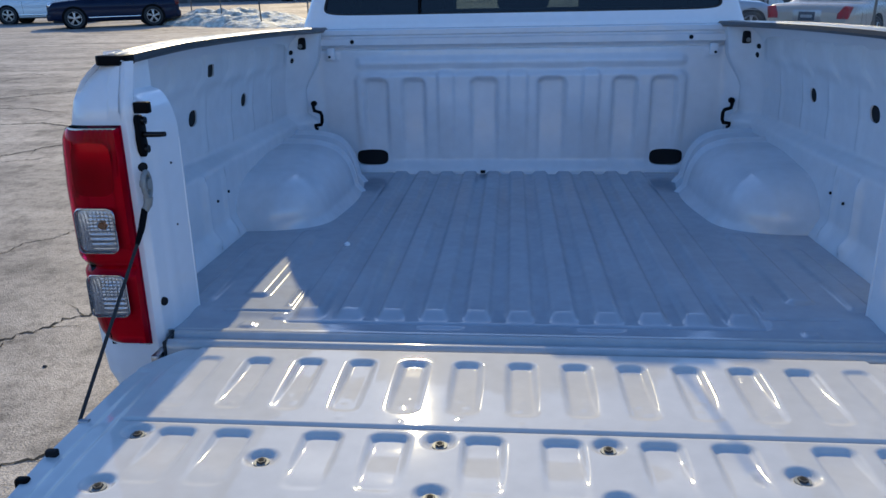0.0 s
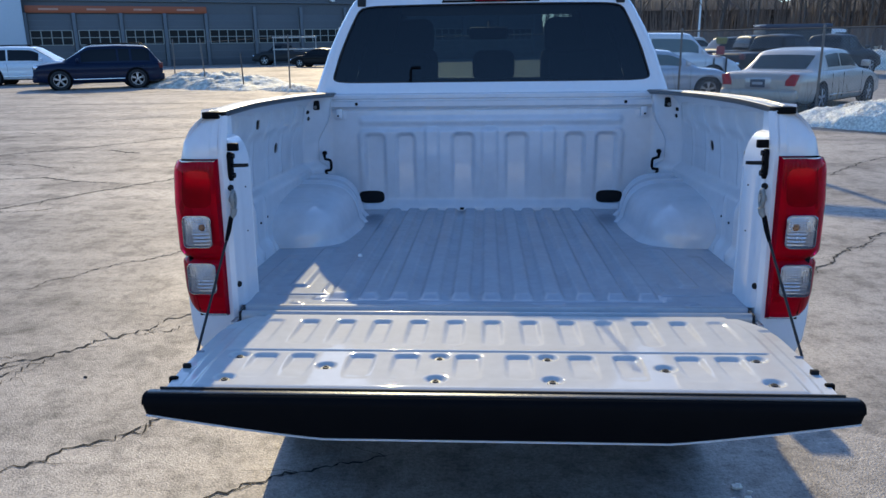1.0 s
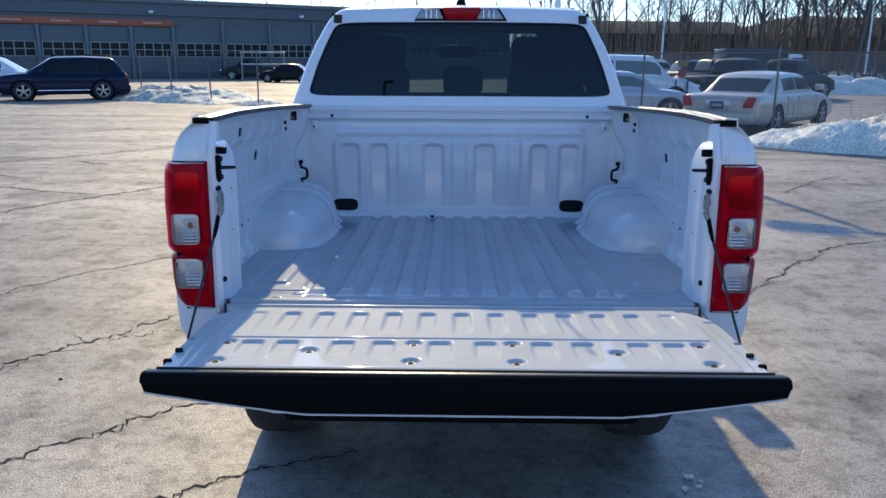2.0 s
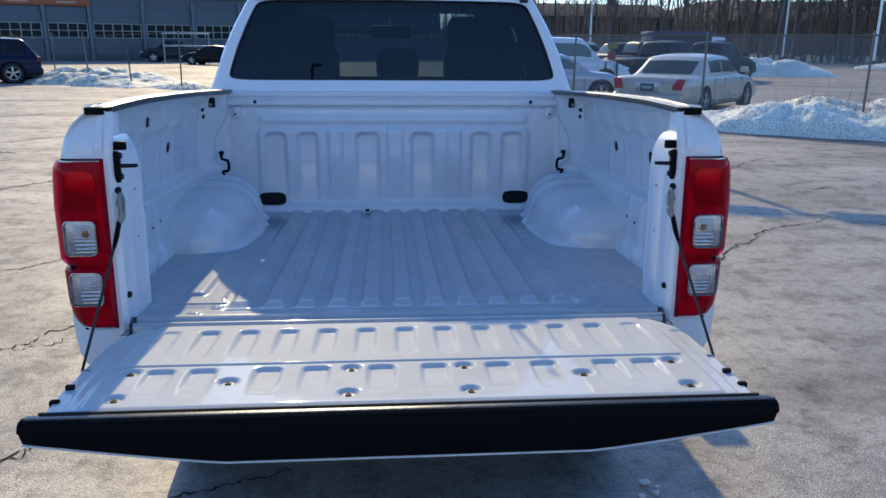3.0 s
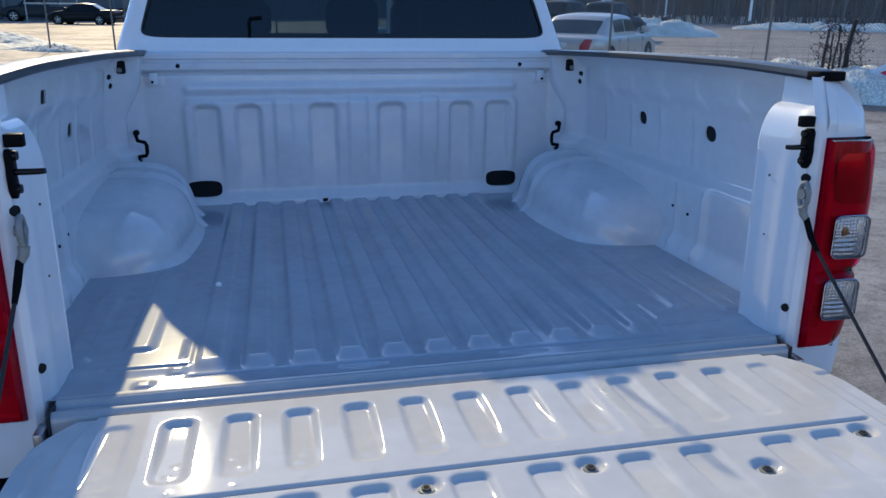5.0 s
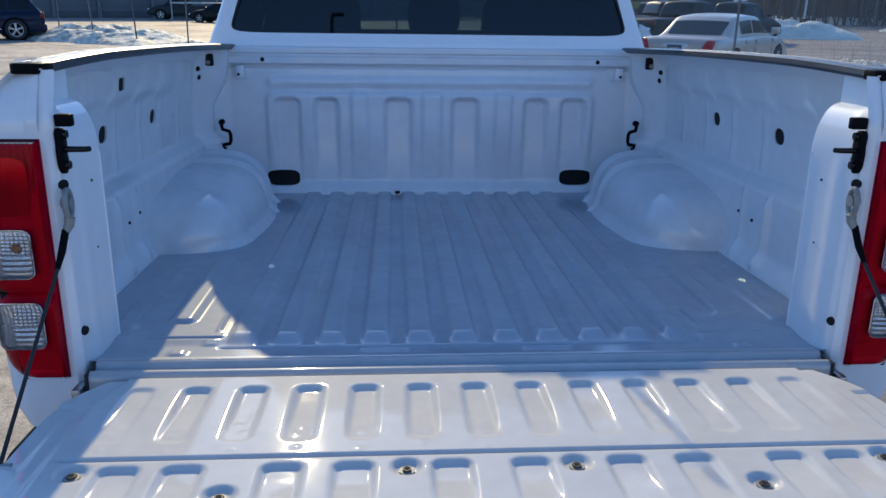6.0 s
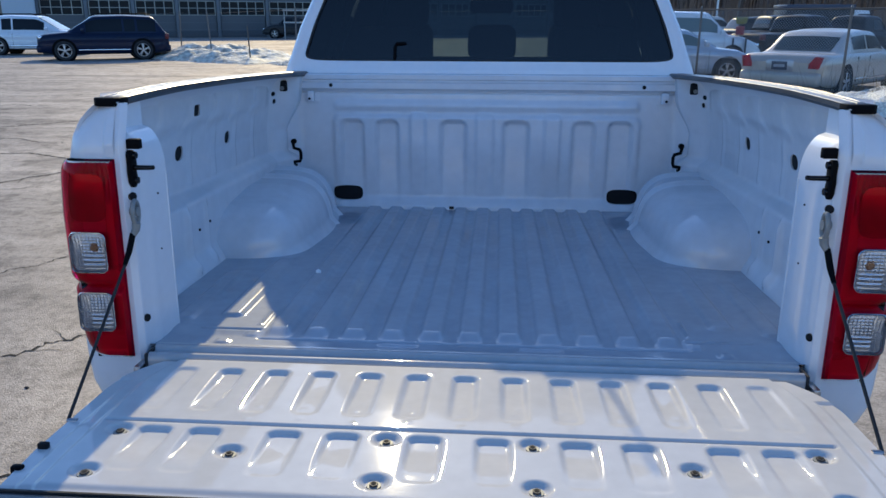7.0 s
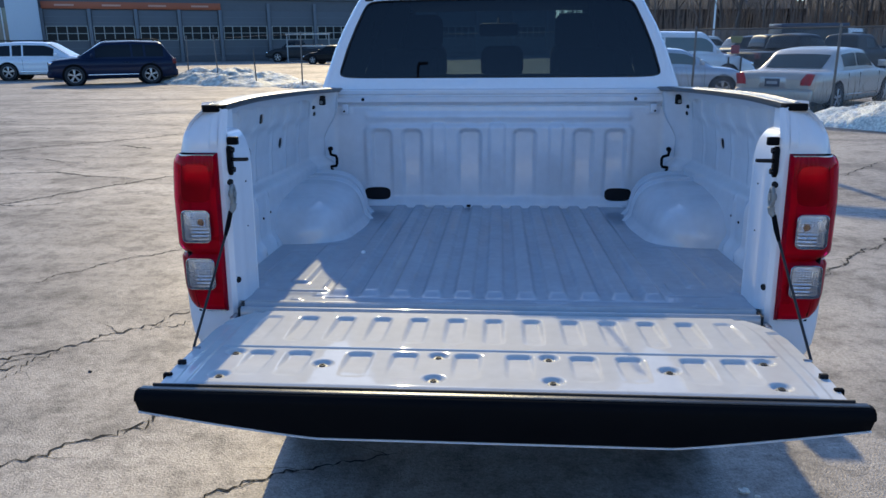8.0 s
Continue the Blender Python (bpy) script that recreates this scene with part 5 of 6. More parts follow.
        return x * (1 + grow), y, z + grow * 0.4
    sheet("cabin", lin(c["rw"], c["wf"], 48), lin(0, 10, 61), lambda y, k: house(y, k), paint, root, angle=40)
    # glazing, a little proud of the cabin
    gl = [("windscreen", c["rf"] + 0.06, c["wf"] - 0.05, 2.4, 7.6), ("rear_screen", c["rw"] + 0.10, c["rr"] - (0.20 if tail else 0.05), 2.9 if tail else 2.4, 7.1 if tail else 7.6)]
    for nm, a, b, k0, k1 in gl:
        sheet(nm, lin(a, b, 14), lin(k0, k1, 28), lambda y, k: (house(y, k, 0.006)[0], y, house(y, k)[2] + 0.010), SKYGLASS if nm == "windscreen" else glass_mat, root)
    mid = (c["rr"] + c["rf"]) / 2 + 0.05
    spans = [(mid + 0.04, c["rf"] + 0.30), (c["rr"] + (0.0 if "sedan" in kind else 0.75), mid - 0.04)]
    if kind in ("suv", "van"):
        spans.append((c["rr"] - 0.05, c["rr"] + 0.66))
    for a, b in spans:
        for k0, k1 in ((0.15, 1.45), (9.85, 8.55)) if kind == "suv" else ((0.22, 1.25), (9.78, 8.75)):
            def win(y, k):
                x, yy, z = house(y, k)
                return x * 1.008, yy, z
            sheet("side_window", lin(a, b, 8), lin(k0, k1, 5), win, glass_mat, root)
    wy = c["wb"] / 2
    off = 0.12 if kind != "pickup" else 0.0
    for s in (-1, 1):
        for y in (-wy, wy + off):
            arch = cyl((s * (W / 2 - 0.12), y, c["r"]), (s * (W / 2 - 0.004), y, c["r"]), c["r"] + 0.07, n=28)
            part("wheel_arch", arch, BLACK, root)
            wheel_parts(root, s * (W / 2 - 0.10), y, c["r"], c["r"], 0.22, s, 5, ALLOY)
        part("door_mirror", box(s * (W / 2 + 0.07) - 0.10, s * (W / 2 + 0.07) + 0.10, c["rf"] + 0.38, c["rf"] + 0.50, c["belt"] + 0.02, c["belt"] + 0.17, 0.03), paint, root)
        part("headlamp", box(s * W * 0.36 - 0.17, s * W * 0.36 + 0.17, h - 0.30, h - 0.03, c["nose"] - 0.12, c["nose"] + 0.02, 0.03), REFLECT, root)
        tz = c["trunk"]
        if tail:
            part("tail_lamp", prism([(s * W * 0.31, tz - 0.30), (s * W * 0.42, tz - 0.30), (s * W * 0.44, tz - 0.06), (s * W * 0.37, tz - 0.04), (s * W * 0.31, tz - 0.20)], "y", -h - 0.012, -h + 0.14, 0.015), RED, root, "upright red tail lamp")
        else:
            part("tail_lamp", box(s * W * 0.42 - 0.09, s * W * 0.42 + 0.09, -h - 0.01, -h + 0.16, tz - 0.26, tz - 0.04, 0.03), DIMRED, root)
        part("side_trim", box(s * (W / 2 + 0.002) - 0.008, s * (W / 2 + 0.002) + 0.008, -wy + 0.5, wy - 0.4, c["sill"] + 0.12, c["sill"] + 0.16, 0.004), CHROME if kind in ("suv", "sedan") else paint, root)
        for y in (mid, c["rf"] + 0.55, c["rr"] + 0.1):
            part("door_gap", box(s * (W / 2 - 0.012) - 0.008, s * (W / 2 - 0.012) + 0.008, y - 0.004, y + 0.004, c["sill"] + 0.08, c["belt"] - 0.10), DARK, root)
        for y in (mid + 0.14, c["rr"] + 0.25):
            part("door_handle", box(s * W / 2 - 0.02, s * W / 2 + 0.015, y, y + 0.18, c["belt"] - 0.20, c["belt"] - 0.165, 0.01), paint, root)
        if rails:
            part("roof_rail", tube([(s * W * 0.36, c["rr"] + 0.1, H - 0.02), (s * W * 0.36, c["rr"] + 0.25, H + 0.05), (s * W * 0.36, c["rf"] - 0.2, H + 0.05), (s * W * 0.36, c["rf"], H - 0.02)], 0.022, 8), BLACK, root)
    part("grille", box(-W * 0.22, W * 0.22, h - 0.06, h + 0.012, c["nose"] - 0.28, c["nose"] - 0.02, 0.02), BLACK, root)
    if tail:
        part("plate_recess", box(-0.30, 0.30, -h - 0.010, -h + 0.06, c["trunk"] - 0.38, c["trunk"] - 0.12, 0.02), ALLOY, root, "chrome-edged plate recess")
        pp = part("number_plate", box(-0.17, 0.17, -h - 0.022, -h, c["trunk"] - 0.34, c["trunk"] - 0.16, 0.006), PLATE, root)
        part("plate_bars", box(-0.12, 0.12, -h - 0.026, -h - 0.02, c["trunk"] - 0.28, c["trunk"] - 0.22), GREYBAR, pp)
    return root


car("suv", pose(-16.6, 30.4, 0, 0, 0, 119.8), NAVY, "dark navy blue SUV parked on the asphalt", group="parked cars", rails=True, tail=False)
car("suv", pose(-22.1, 34.6, 0, 0, 0, -79), CARWHITE, "white SUV with black roof rails, parked behind a navy one", group="parked cars", rails=True)
car("small_sedan", pose(-12.9, 58.5, 0, 0, 0, 78), CARBLACK, "black sedan parked across the lot by the workshop", group="parked cars")
car("pickup", pose(-17.8, 66.5, 0, 0, 0, 95), CARGREY, "dark grey pickup parked before the workshop doors", group="parked cars")
car("suv", pose(-9.8, 67.0, 0, 0, 0, 85), CARBLACK, "black SUV parked before the workshop doors", group="parked cars")
car("sedan", pose(7.98, 17.84, 0, 0, 0, -43), SILVER, "silver-beige full-size sedan with its tail to the fence", GREENGLASS, "parked cars", tail=True)
car("small_sedan", pose(4.75, 20.9, 0, 0, 0, -93), PALEBLUE, "pale silver-blue sedan parked behind the fence", SKYGLASS, "parked cars")
car("van", pose(7.0, 28.9, 0, 0, 0, -92), CARWHITE, "white van parked behind the fence", SKYGLASS, "parked cars")
car("pickup", pose(11.9, 31.0, 0, 0, 0, -60), CARBLACK, "black vehicle parked among other cars", group="parked cars")
car("pickup", pose(15.6, 34.5, 0, 0, 0, -55), CARGREY, "dark grey pickup parked among other cars", group="parked cars")
car("suv", pose(14.2, 40.5, 0, 0, 0, -80), CARBLACK, "black vehicle parked among other cars", group="parked cars")
car("suv", pose(16.5, 44.5, 0, 0, 0, -70), CARGREY, "dark grey SUV parked among other cars", group="parked cars")
car("pickup", pose(12.8, 36.6, 0, 0, 0, -80), CARBLACK, "black pickup parked among other cars", group="parked cars")
car("pickup", pose(13.0, 49.5, 0, 0, 0, -85), SILVER, "silver pickup parked at the back of the lot", group="parked cars")


def box_truck(m):
    root = thing("box_truck", m, "dark grey box truck with a dark blue roof", "truck")
    part("cargo_box", box(-1.1, 1.1, -3.0, 1.2, 0.9, 2.3, 0.06, 2), CARGREY, root)
    cb = part("truck_cab", prism([(1.25, 0.5), (2.9, 0.5), (2.95, 1.2), (2.55, 1.35), (2.15, 2.2), (1.25, 2.25)], "x", -1.0, 1.0, 0.06), CARWHITE, root)
    part("windscreen", prism([(2.60, 1.36), (2.20, 2.12), (2.22, 2.13), (2.64, 1.37)], "x", -0.9, 0.9), DARKGLASS, cb)
    part("roof_edge", box(-1.13, 1.13, -3.03, 1.23, 2.26, 2.56, 0.03), CARBLUE, root)
    for s in (-1, 1):
        part("side_window", box(s * 1.0 - 0.01, s * 1.0 + 0.01, 1.5, 2.25, 1.4, 2.0, 0.004), DARKGLASS, cb)
        for y in (-2.0, 2.2):
            wheel_parts(root, s * 0.95, y, 0.42, 0.42, 0.25, s, 5)
    part("chassis", box(-0.5, 0.5, -2.9, 2.7, 0.55, 0.9, 0.02), FRAMEMETAL, root)
    return root


box_truck(pose(21.0, 51.0, 0, 0, 0, -88))

# ---- snow ----
snow_bank("snow_bank", (6.45, 14.6), (16.5, 7.65), 3.0, 0.58, 3, SNOW, "ploughed white snow bank along the chain-link fence", 0.34, 0.6, 4.2)
snow_bank("snow_bank", (-15.4, 33.7), (-8.1, 28.3), 4.4, 0.60, 8, DIRTSNOW, "grey gritty ploughed snow bank beside the fence posts", 0.4, 0.4)
snow_bank("snow_bank", (18.4, 42.4), (25.6, 40.6), 3.6, 1.05, 12, SNOW, "rounded white snow pile on the far lot", 0.15, 0.5)
snow_bank("snow_bank", (36.0, 84.0), (66.0, 70.0), 4.0, 0.8, 15, SNOW, "long white snow bank at the edge of the woods", 0.2, 0.4)
snow_bank("snow_bank", (37.0, 57.0), (56.0, 46.0), 4.0, 0.6, 19, SNOW, "long white snow bank at the far side of the lot", 0.2, 0.4)
snow_bank("snow_bank", (-8.3, 27.4), (-6.2, 26.2), 1.2, 0.18, 23, DIRTSNOW, "low melting strip of dirty snow")

# ---- fences ----
GALV = mat("galvanised_steel", (0.44, 0.43, 0.41), 0.5, 0.5, var=0.25, scale=8)
WIRE = mat("weathered_wire", (0.34, 0.33, 0.315), 0.6, 0.4, var=0.3, scale=8)
DULLPOST = mat("dull_post", (0.20, 0.18, 0.16), 0.65, 0.3, var=0.3, scale=9)
RUSTY = mat("weathered_steel", (0.14, 0.125, 0.11), 0.7, 0.4, var=0.3, scale=8)


def fence_post(parent, x, y, h, mat_, r=0.035, lean=0.0):
    p = part("post", tube([(x, y, -0.05), (x + lean * 0.5, y, h * 0.5), (x + lean, y, h)], r, 10), mat_, parent)
    part("post_cap", tube([(x + lean, y, h), (x + lean, y, h + 0.04), (x + lean, y, h + 0.06)], [r * 1.15, r * 0.9, r * 0.2], 10), mat_, p)
    return p


def chain_link(parent, p, q, z0, z1, pitch):
    """Diamond wire mesh between two posts: crossing thin wires."""
    p, q = Vector((*p, 0)), Vector((*q, 0))
    d, ln, hh = (q - p).normalized(), (q - p).length, z1 - z0
    nrm = Vector((-d.y, d.x, 0))
    bm = bmesh.new()
    w = 0.0030
    for sgn in (1, -1):
        k = -hh
        while k < ln + hh:
            a0, a1 = k, k + hh
            lo, hi = max(0.0, a0), min(ln, a1)
            if hi - lo > 0.02:
                f0, f1 = (lo - a0) / hh, (hi - a0) / hh
                za, zb = (z0 + hh * f0, z0 + hh * f1) if sgn > 0 else (z1 - hh * f0, z1 - hh * f1)
                A, B = p + d * lo + Vector((0, 0, za)), p + d * hi + Vector((0, 0, zb))
                up = (B - A).normalized().cross(nrm) * w
                o = nrm * (0.003 * sgn)
                ring = [[bm.verts.new(P + o + v) for v in (up, -up * 0.5 + nrm * w, -up * 0.5 - nrm * w)] for P in (A, B)]
                for i in range(3):
                    bm.faces.new((ring[0][i], ring[0][(i + 1) % 3], ring[1][(i + 1) % 3], ring[1][i]))
            k += pitch
    return part("wire_mesh", bm, WIRE, parent)


def chain_fence():
    f = thing("chain_link_fence", pose(0, 0, 0), "galvanised chain-link fence behind the snow bank", "fence")
    step = Vector((2.38, -2.24))
    posts = [Vector((7.05, 14.83)) + step * i for i in range(-5, 5)]
    for i, p in enumerate(posts):
        fence_post(f, p.x, p.y, 1.89, DULLPOST, 0.025)
    for a, b in zip(posts, posts[1:]):
        part("top_rail", tube([(a.x, a.y, 1.87), (b.x, b.y, 1.87)], 0.017, 8), RUSTY, f)
        chain_link(f, a, b, 0.05, 1.86, 0.062)
    e = posts[7]
    part("gate_stile", tube([(e.x + 1.1, e.y - 0.9, 0.0), (e.x + 1.1, e.y - 0.9, 1.5)], 0.05, 10), RUSTY, f)


def post_row():
    f = thing("fence_posts", pose(0, 0, 0), "row of weathered steel fence posts without mesh", "fence")
    for x, y, h, l in ((-7.37, 26.6, 2.0, 0.03), (-9.6, 28.1, 1.35, -0.05), (-11.9, 30.2, 1.95, -0.1), (-14.2, 32.6, 1.95, 0.05), (-17.5, 36.5, 1.9, 0.0), (-5.0, 24.6, 1.9, 0.0)):
        fence_post(f, x, y, h, DULLPOST if h > 1.5 else RUSTY, 0.027, l)
    pts = [(-7.35, 26.6, 1.95), (-11.9, 30.2, 1.85), (-14.2, 32.6, 1.9), (-17.5, 36.5, 1.85)]
    for a, b in zip(pts, pts[1:]):
        part("wire", tube([a, ((a[0] + b[0]) / 2, (a[1] + b[1]) / 2, a[2] - 0.03), b], 0.006, 5), RUSTY, f)


chain_fence()
post_row()


def dead_shrub(m):
    """Short dead trunks with twigs and clinging vines, rooted behind the snow bank."""
    rnd = random.Random(41)
    t = thing("dead_shrub", m, "cluster of short dead trunks with twigs at the fence", "shrub")
    for x, h, r, lean in ((-0.24, 1.20, 0.034, 0.02), (-0.13, 1.12, 0.022, 0.02), (-0.05, 1.28, 0.022, 0.04), (0.14, 1.38, 0.052, 0.08), (0.06, 0.95, 0.028, -0.02)):
        pts = [(x + lean * f * f + rnd.uniform(-0.02, 0.02), rnd.uniform(-0.02, 0.02), h * f) for f in (0, 0.2, 0.4, 0.6, 0.8, 1.0)]
        part("trunk", tube(pts, [r * (1.15 - 0.45 * k / 5) for k in range(6)], 8), BARKNEAR, t)
    tw = bmesh.new()
    for k in range(320):
        x, z = rnd.uniform(-0.34, 0.42), rnd.uniform(0.35, 1.35)
        p = Vector((x, rnd.uniform(-0.08, 0.08), z))
        d = Vector((rnd.uniform(-1, 1), rnd.uniform(-0.7, 0.7), rnd.uniform(-0.4, 1))).normalized() * rnd.uniform(0.08, 0.34)
        tube_into(tw, [p, p + d * 0.5 + Vector((0, 0, 0.02)), p + d], [0.006, 0.004, 0.002], 4)
        if k % 2:
            c = p + d
            a, b = Vector((rnd.uniform(-1, 1), rnd.uniform(-1, 1), rnd.uniform(-1, 1))).normalized() * 0.022, Vector((rnd.uniform(-1, 1), rnd.uniform(-1, 1), rnd.uniform(-1, 1))).normalized() * 0.022
            tw.faces.new([tw.verts.new(c + v) for v in (a, b, -a, -b)])
    part("brushwood", tw, BARKNEAR, t)
    return t


BARKNEAR = mat("dead_bark", (0.060, 0.042, 0.034), 0.9, var=0.4, scale=12, bump=0.6, bscale=40)
dead_shrub(pose(10.38, 11.73, 0.05, 0, 0, -43))


def weeds():
    rnd = random.Random(52)
    bm = bmesh.new()
    for k in range(420):
        f = rnd.uniform(-1.6, 4.0)
        x, y = 7.05 + 2.38 * f + rnd.gauss(0, 0.25), 14.83 - 2.24 * f + rnd.gauss(0, 0.25)
        h = rnd.uniform(0.35, 1.05)
        p = Vector((x, y, 0))
        d = Vector((rnd.gauss(0, 0.25), rnd.gauss(0, 0.25), 1)) * h
        tube_into(bm, [p, p + d * 0.6, p + d + Vector((rnd.gauss(0, 0.06), rnd.gauss(0, 0.06), 0))], [0.004, 0.003, 0.0015], 3)
    return tagged(part("dry_weeds", bm, STRAW), "thin dry straw-coloured weeds along the fence", "weeds", kind="stuff")


STRAW = mat("dry_straw", (0.22, 0.17, 0.10), 0.9, var=0.3, scale=5)
weeds()


def sign_board(m):
    """White plastic board with a red panel, tipped over in the snow."""
    t = thing("sign_board", m, "white plastic board with a red panel, half buried in the snow", "sign")
    part("board", prism([(-0.40, -0.20), (-0.38, -0.08), (-0.30, 0.0), (0.08, 0.21), (0.20, 0.25), (0.30, 0.22), (0.35, 0.12), (0.37, -0.20)], "y", -0.03, 0.03, 0.012), CARWHITE, t)
    part("red_panel", prism([(-0.20, -0.08), (0.18, 0.11), (0.24, 0.06), (0.28, -0.07), (-0.10, -0.12)], "y", -0.038, -0.028, 0.003), REDBAND, t, "red panel")
    return t


REDBAND = mat("red_band", (0.62, 0.03, 0.06), 0.5, var=0.15, scale=10)
sign_board(pose(10.74, 10.72, 0.585, 0, 0, -40) @ Matrix.Diagonal((0.9, 0.9, 0.9, 1)))


def salt_spreader(m):
    t = thing("salt_spreader", m, "yellow and red salt spreader standing among the cars", "machine")
    part("hopper", prism([(-0.16, 1.50), (0.16, 1.50), (0.22, 1.74), (-0.22, 1.74)], "y", -0.3, 0.3, 0.02), YELLOW, t, "yellow hopper")
    part("frame", box(-0.16, 0.12, -0.3, 0.3, 1.12, 1.42, 0.02), DULLRED, t, "red steel gearbox")
    for x in (-0.22, 0.22):
        part("leg", box(x - 0.03, x + 0.03, -0.25, 0.25, 0, 1.0), RUBBER, t)
    return t


DULLRED = mat("dull_red_paint", (0.30, 0.02, 0.03), 0.6, var=0.3, scale=10)
YELLOW = mat("yellow_paint", (0.20, 0.18, 0.03), 0.5, var=0.2, scale=6)
salt_spreader(pose(8.85, 28.0, 0.0, 0, 0, -18))

DARKASPHALT = mat("dark_asphalt", (0.055, 0.05, 0.046), 0.45, spec=0.5, var=0.4, scale=3, fine=0.2, fscale=40)


def foot_strip(p, q, w, seed):
    """Dark ragged strip along the foot of a snow bank."""
    rnd = random.Random(seed)
    p, q = Vector((*p, 0)), Vector((*q, 0))
    d = (q - p).normalized()
    sd = Vector((-d.y, d.x, 0))
    n = int((q - p).length / 0.12)
    bm, prev = bmesh.new(), None
    for i in range(n + 1):
        c = p.lerp(q, i / n)
        a = w * (0.5 + 0.9 * abs(noise.noise((i * 0.13, seed, 0.5))) + rnd.uniform(0, 0.25))
        cur = [bm.verts.new(c + sd * 0.7 + Vector((0, 0, 0.004))), bm.verts.new(c - sd * a + Vector((0, 0, 0.004)))]
        if prev:
            bm.faces.new((prev[0], prev[1], cur[1], cur[0]))
        prev = cur
    bmesh.ops.recalc_face_normals(bm, faces=bm.faces)
    if sum(f.normal.z for f in bm.faces) < 0:
        bmesh.ops.reverse_faces(bm, faces=bm.faces)
    tagged(part("dark_strip", bm, DARKASPHALT), "dark strip of asphalt along the foot of the snow bank", "wet patch", kind="structure")


foot_strip((5.4, 13.6), (15.4, 4.3), 0.14, 5)


def pipe_gate(m):
    g = thing("pipe_rack", m, "grey galvanised pipe rack standing on the lot", "rack")
    for x in (0, 3.6):
        part("upright", cyl((x, 0, 0), (x, 0, 2.3), 0.05, n=8), GALV, g)
    for z in (2.3, 1.35):
        part("rail", box(-0.1, 3.7, -0.05, 0.05, z - 0.06, z + 0.06, 0.01), GALV, g)


pipe_gate(pose(-17.6, 62.0, 0, 0, 0, -4))

# ---- workshop building ----
SIDING = mat("grey_blue_siding", (0.112, 0.113, 0.118), 0.55, var=0.15, scale=0.5, fine=0.05, fscale=5)
BLACKPANE = mat("black_pane", (0.006, 0.007, 0.009), 0.35, spec=0.2, var=0.3)
PANEL = mat("grey_door_panel", (0.118, 0.12, 0.126), 0.5, var=0.15, scale=0.8)
TRIM = mat("grey_trim", (0.15, 0.155, 0.165), 0.5, var=0.1)
ORANGE = mat("orange_band", (0.42, 0.10, 0.035), 0.5, var=0.12)
MUNTIN = mat("pale_muntin", (0.40, 0.38, 0.33), 0.5, var=0.1)
BASEMENT = mat("dark_block_base", (0.085, 0.085, 0.09), 0.8, var=0.2, fine=0.1, fscale=8)
WHITEPANEL = mat("white_panel", (0.56, 0.59, 0.63), 0.4, var=0.06)
LETTER = mat("pale_lettering", (0.62, 0.32, 0.22), 0.5, var=0.1)


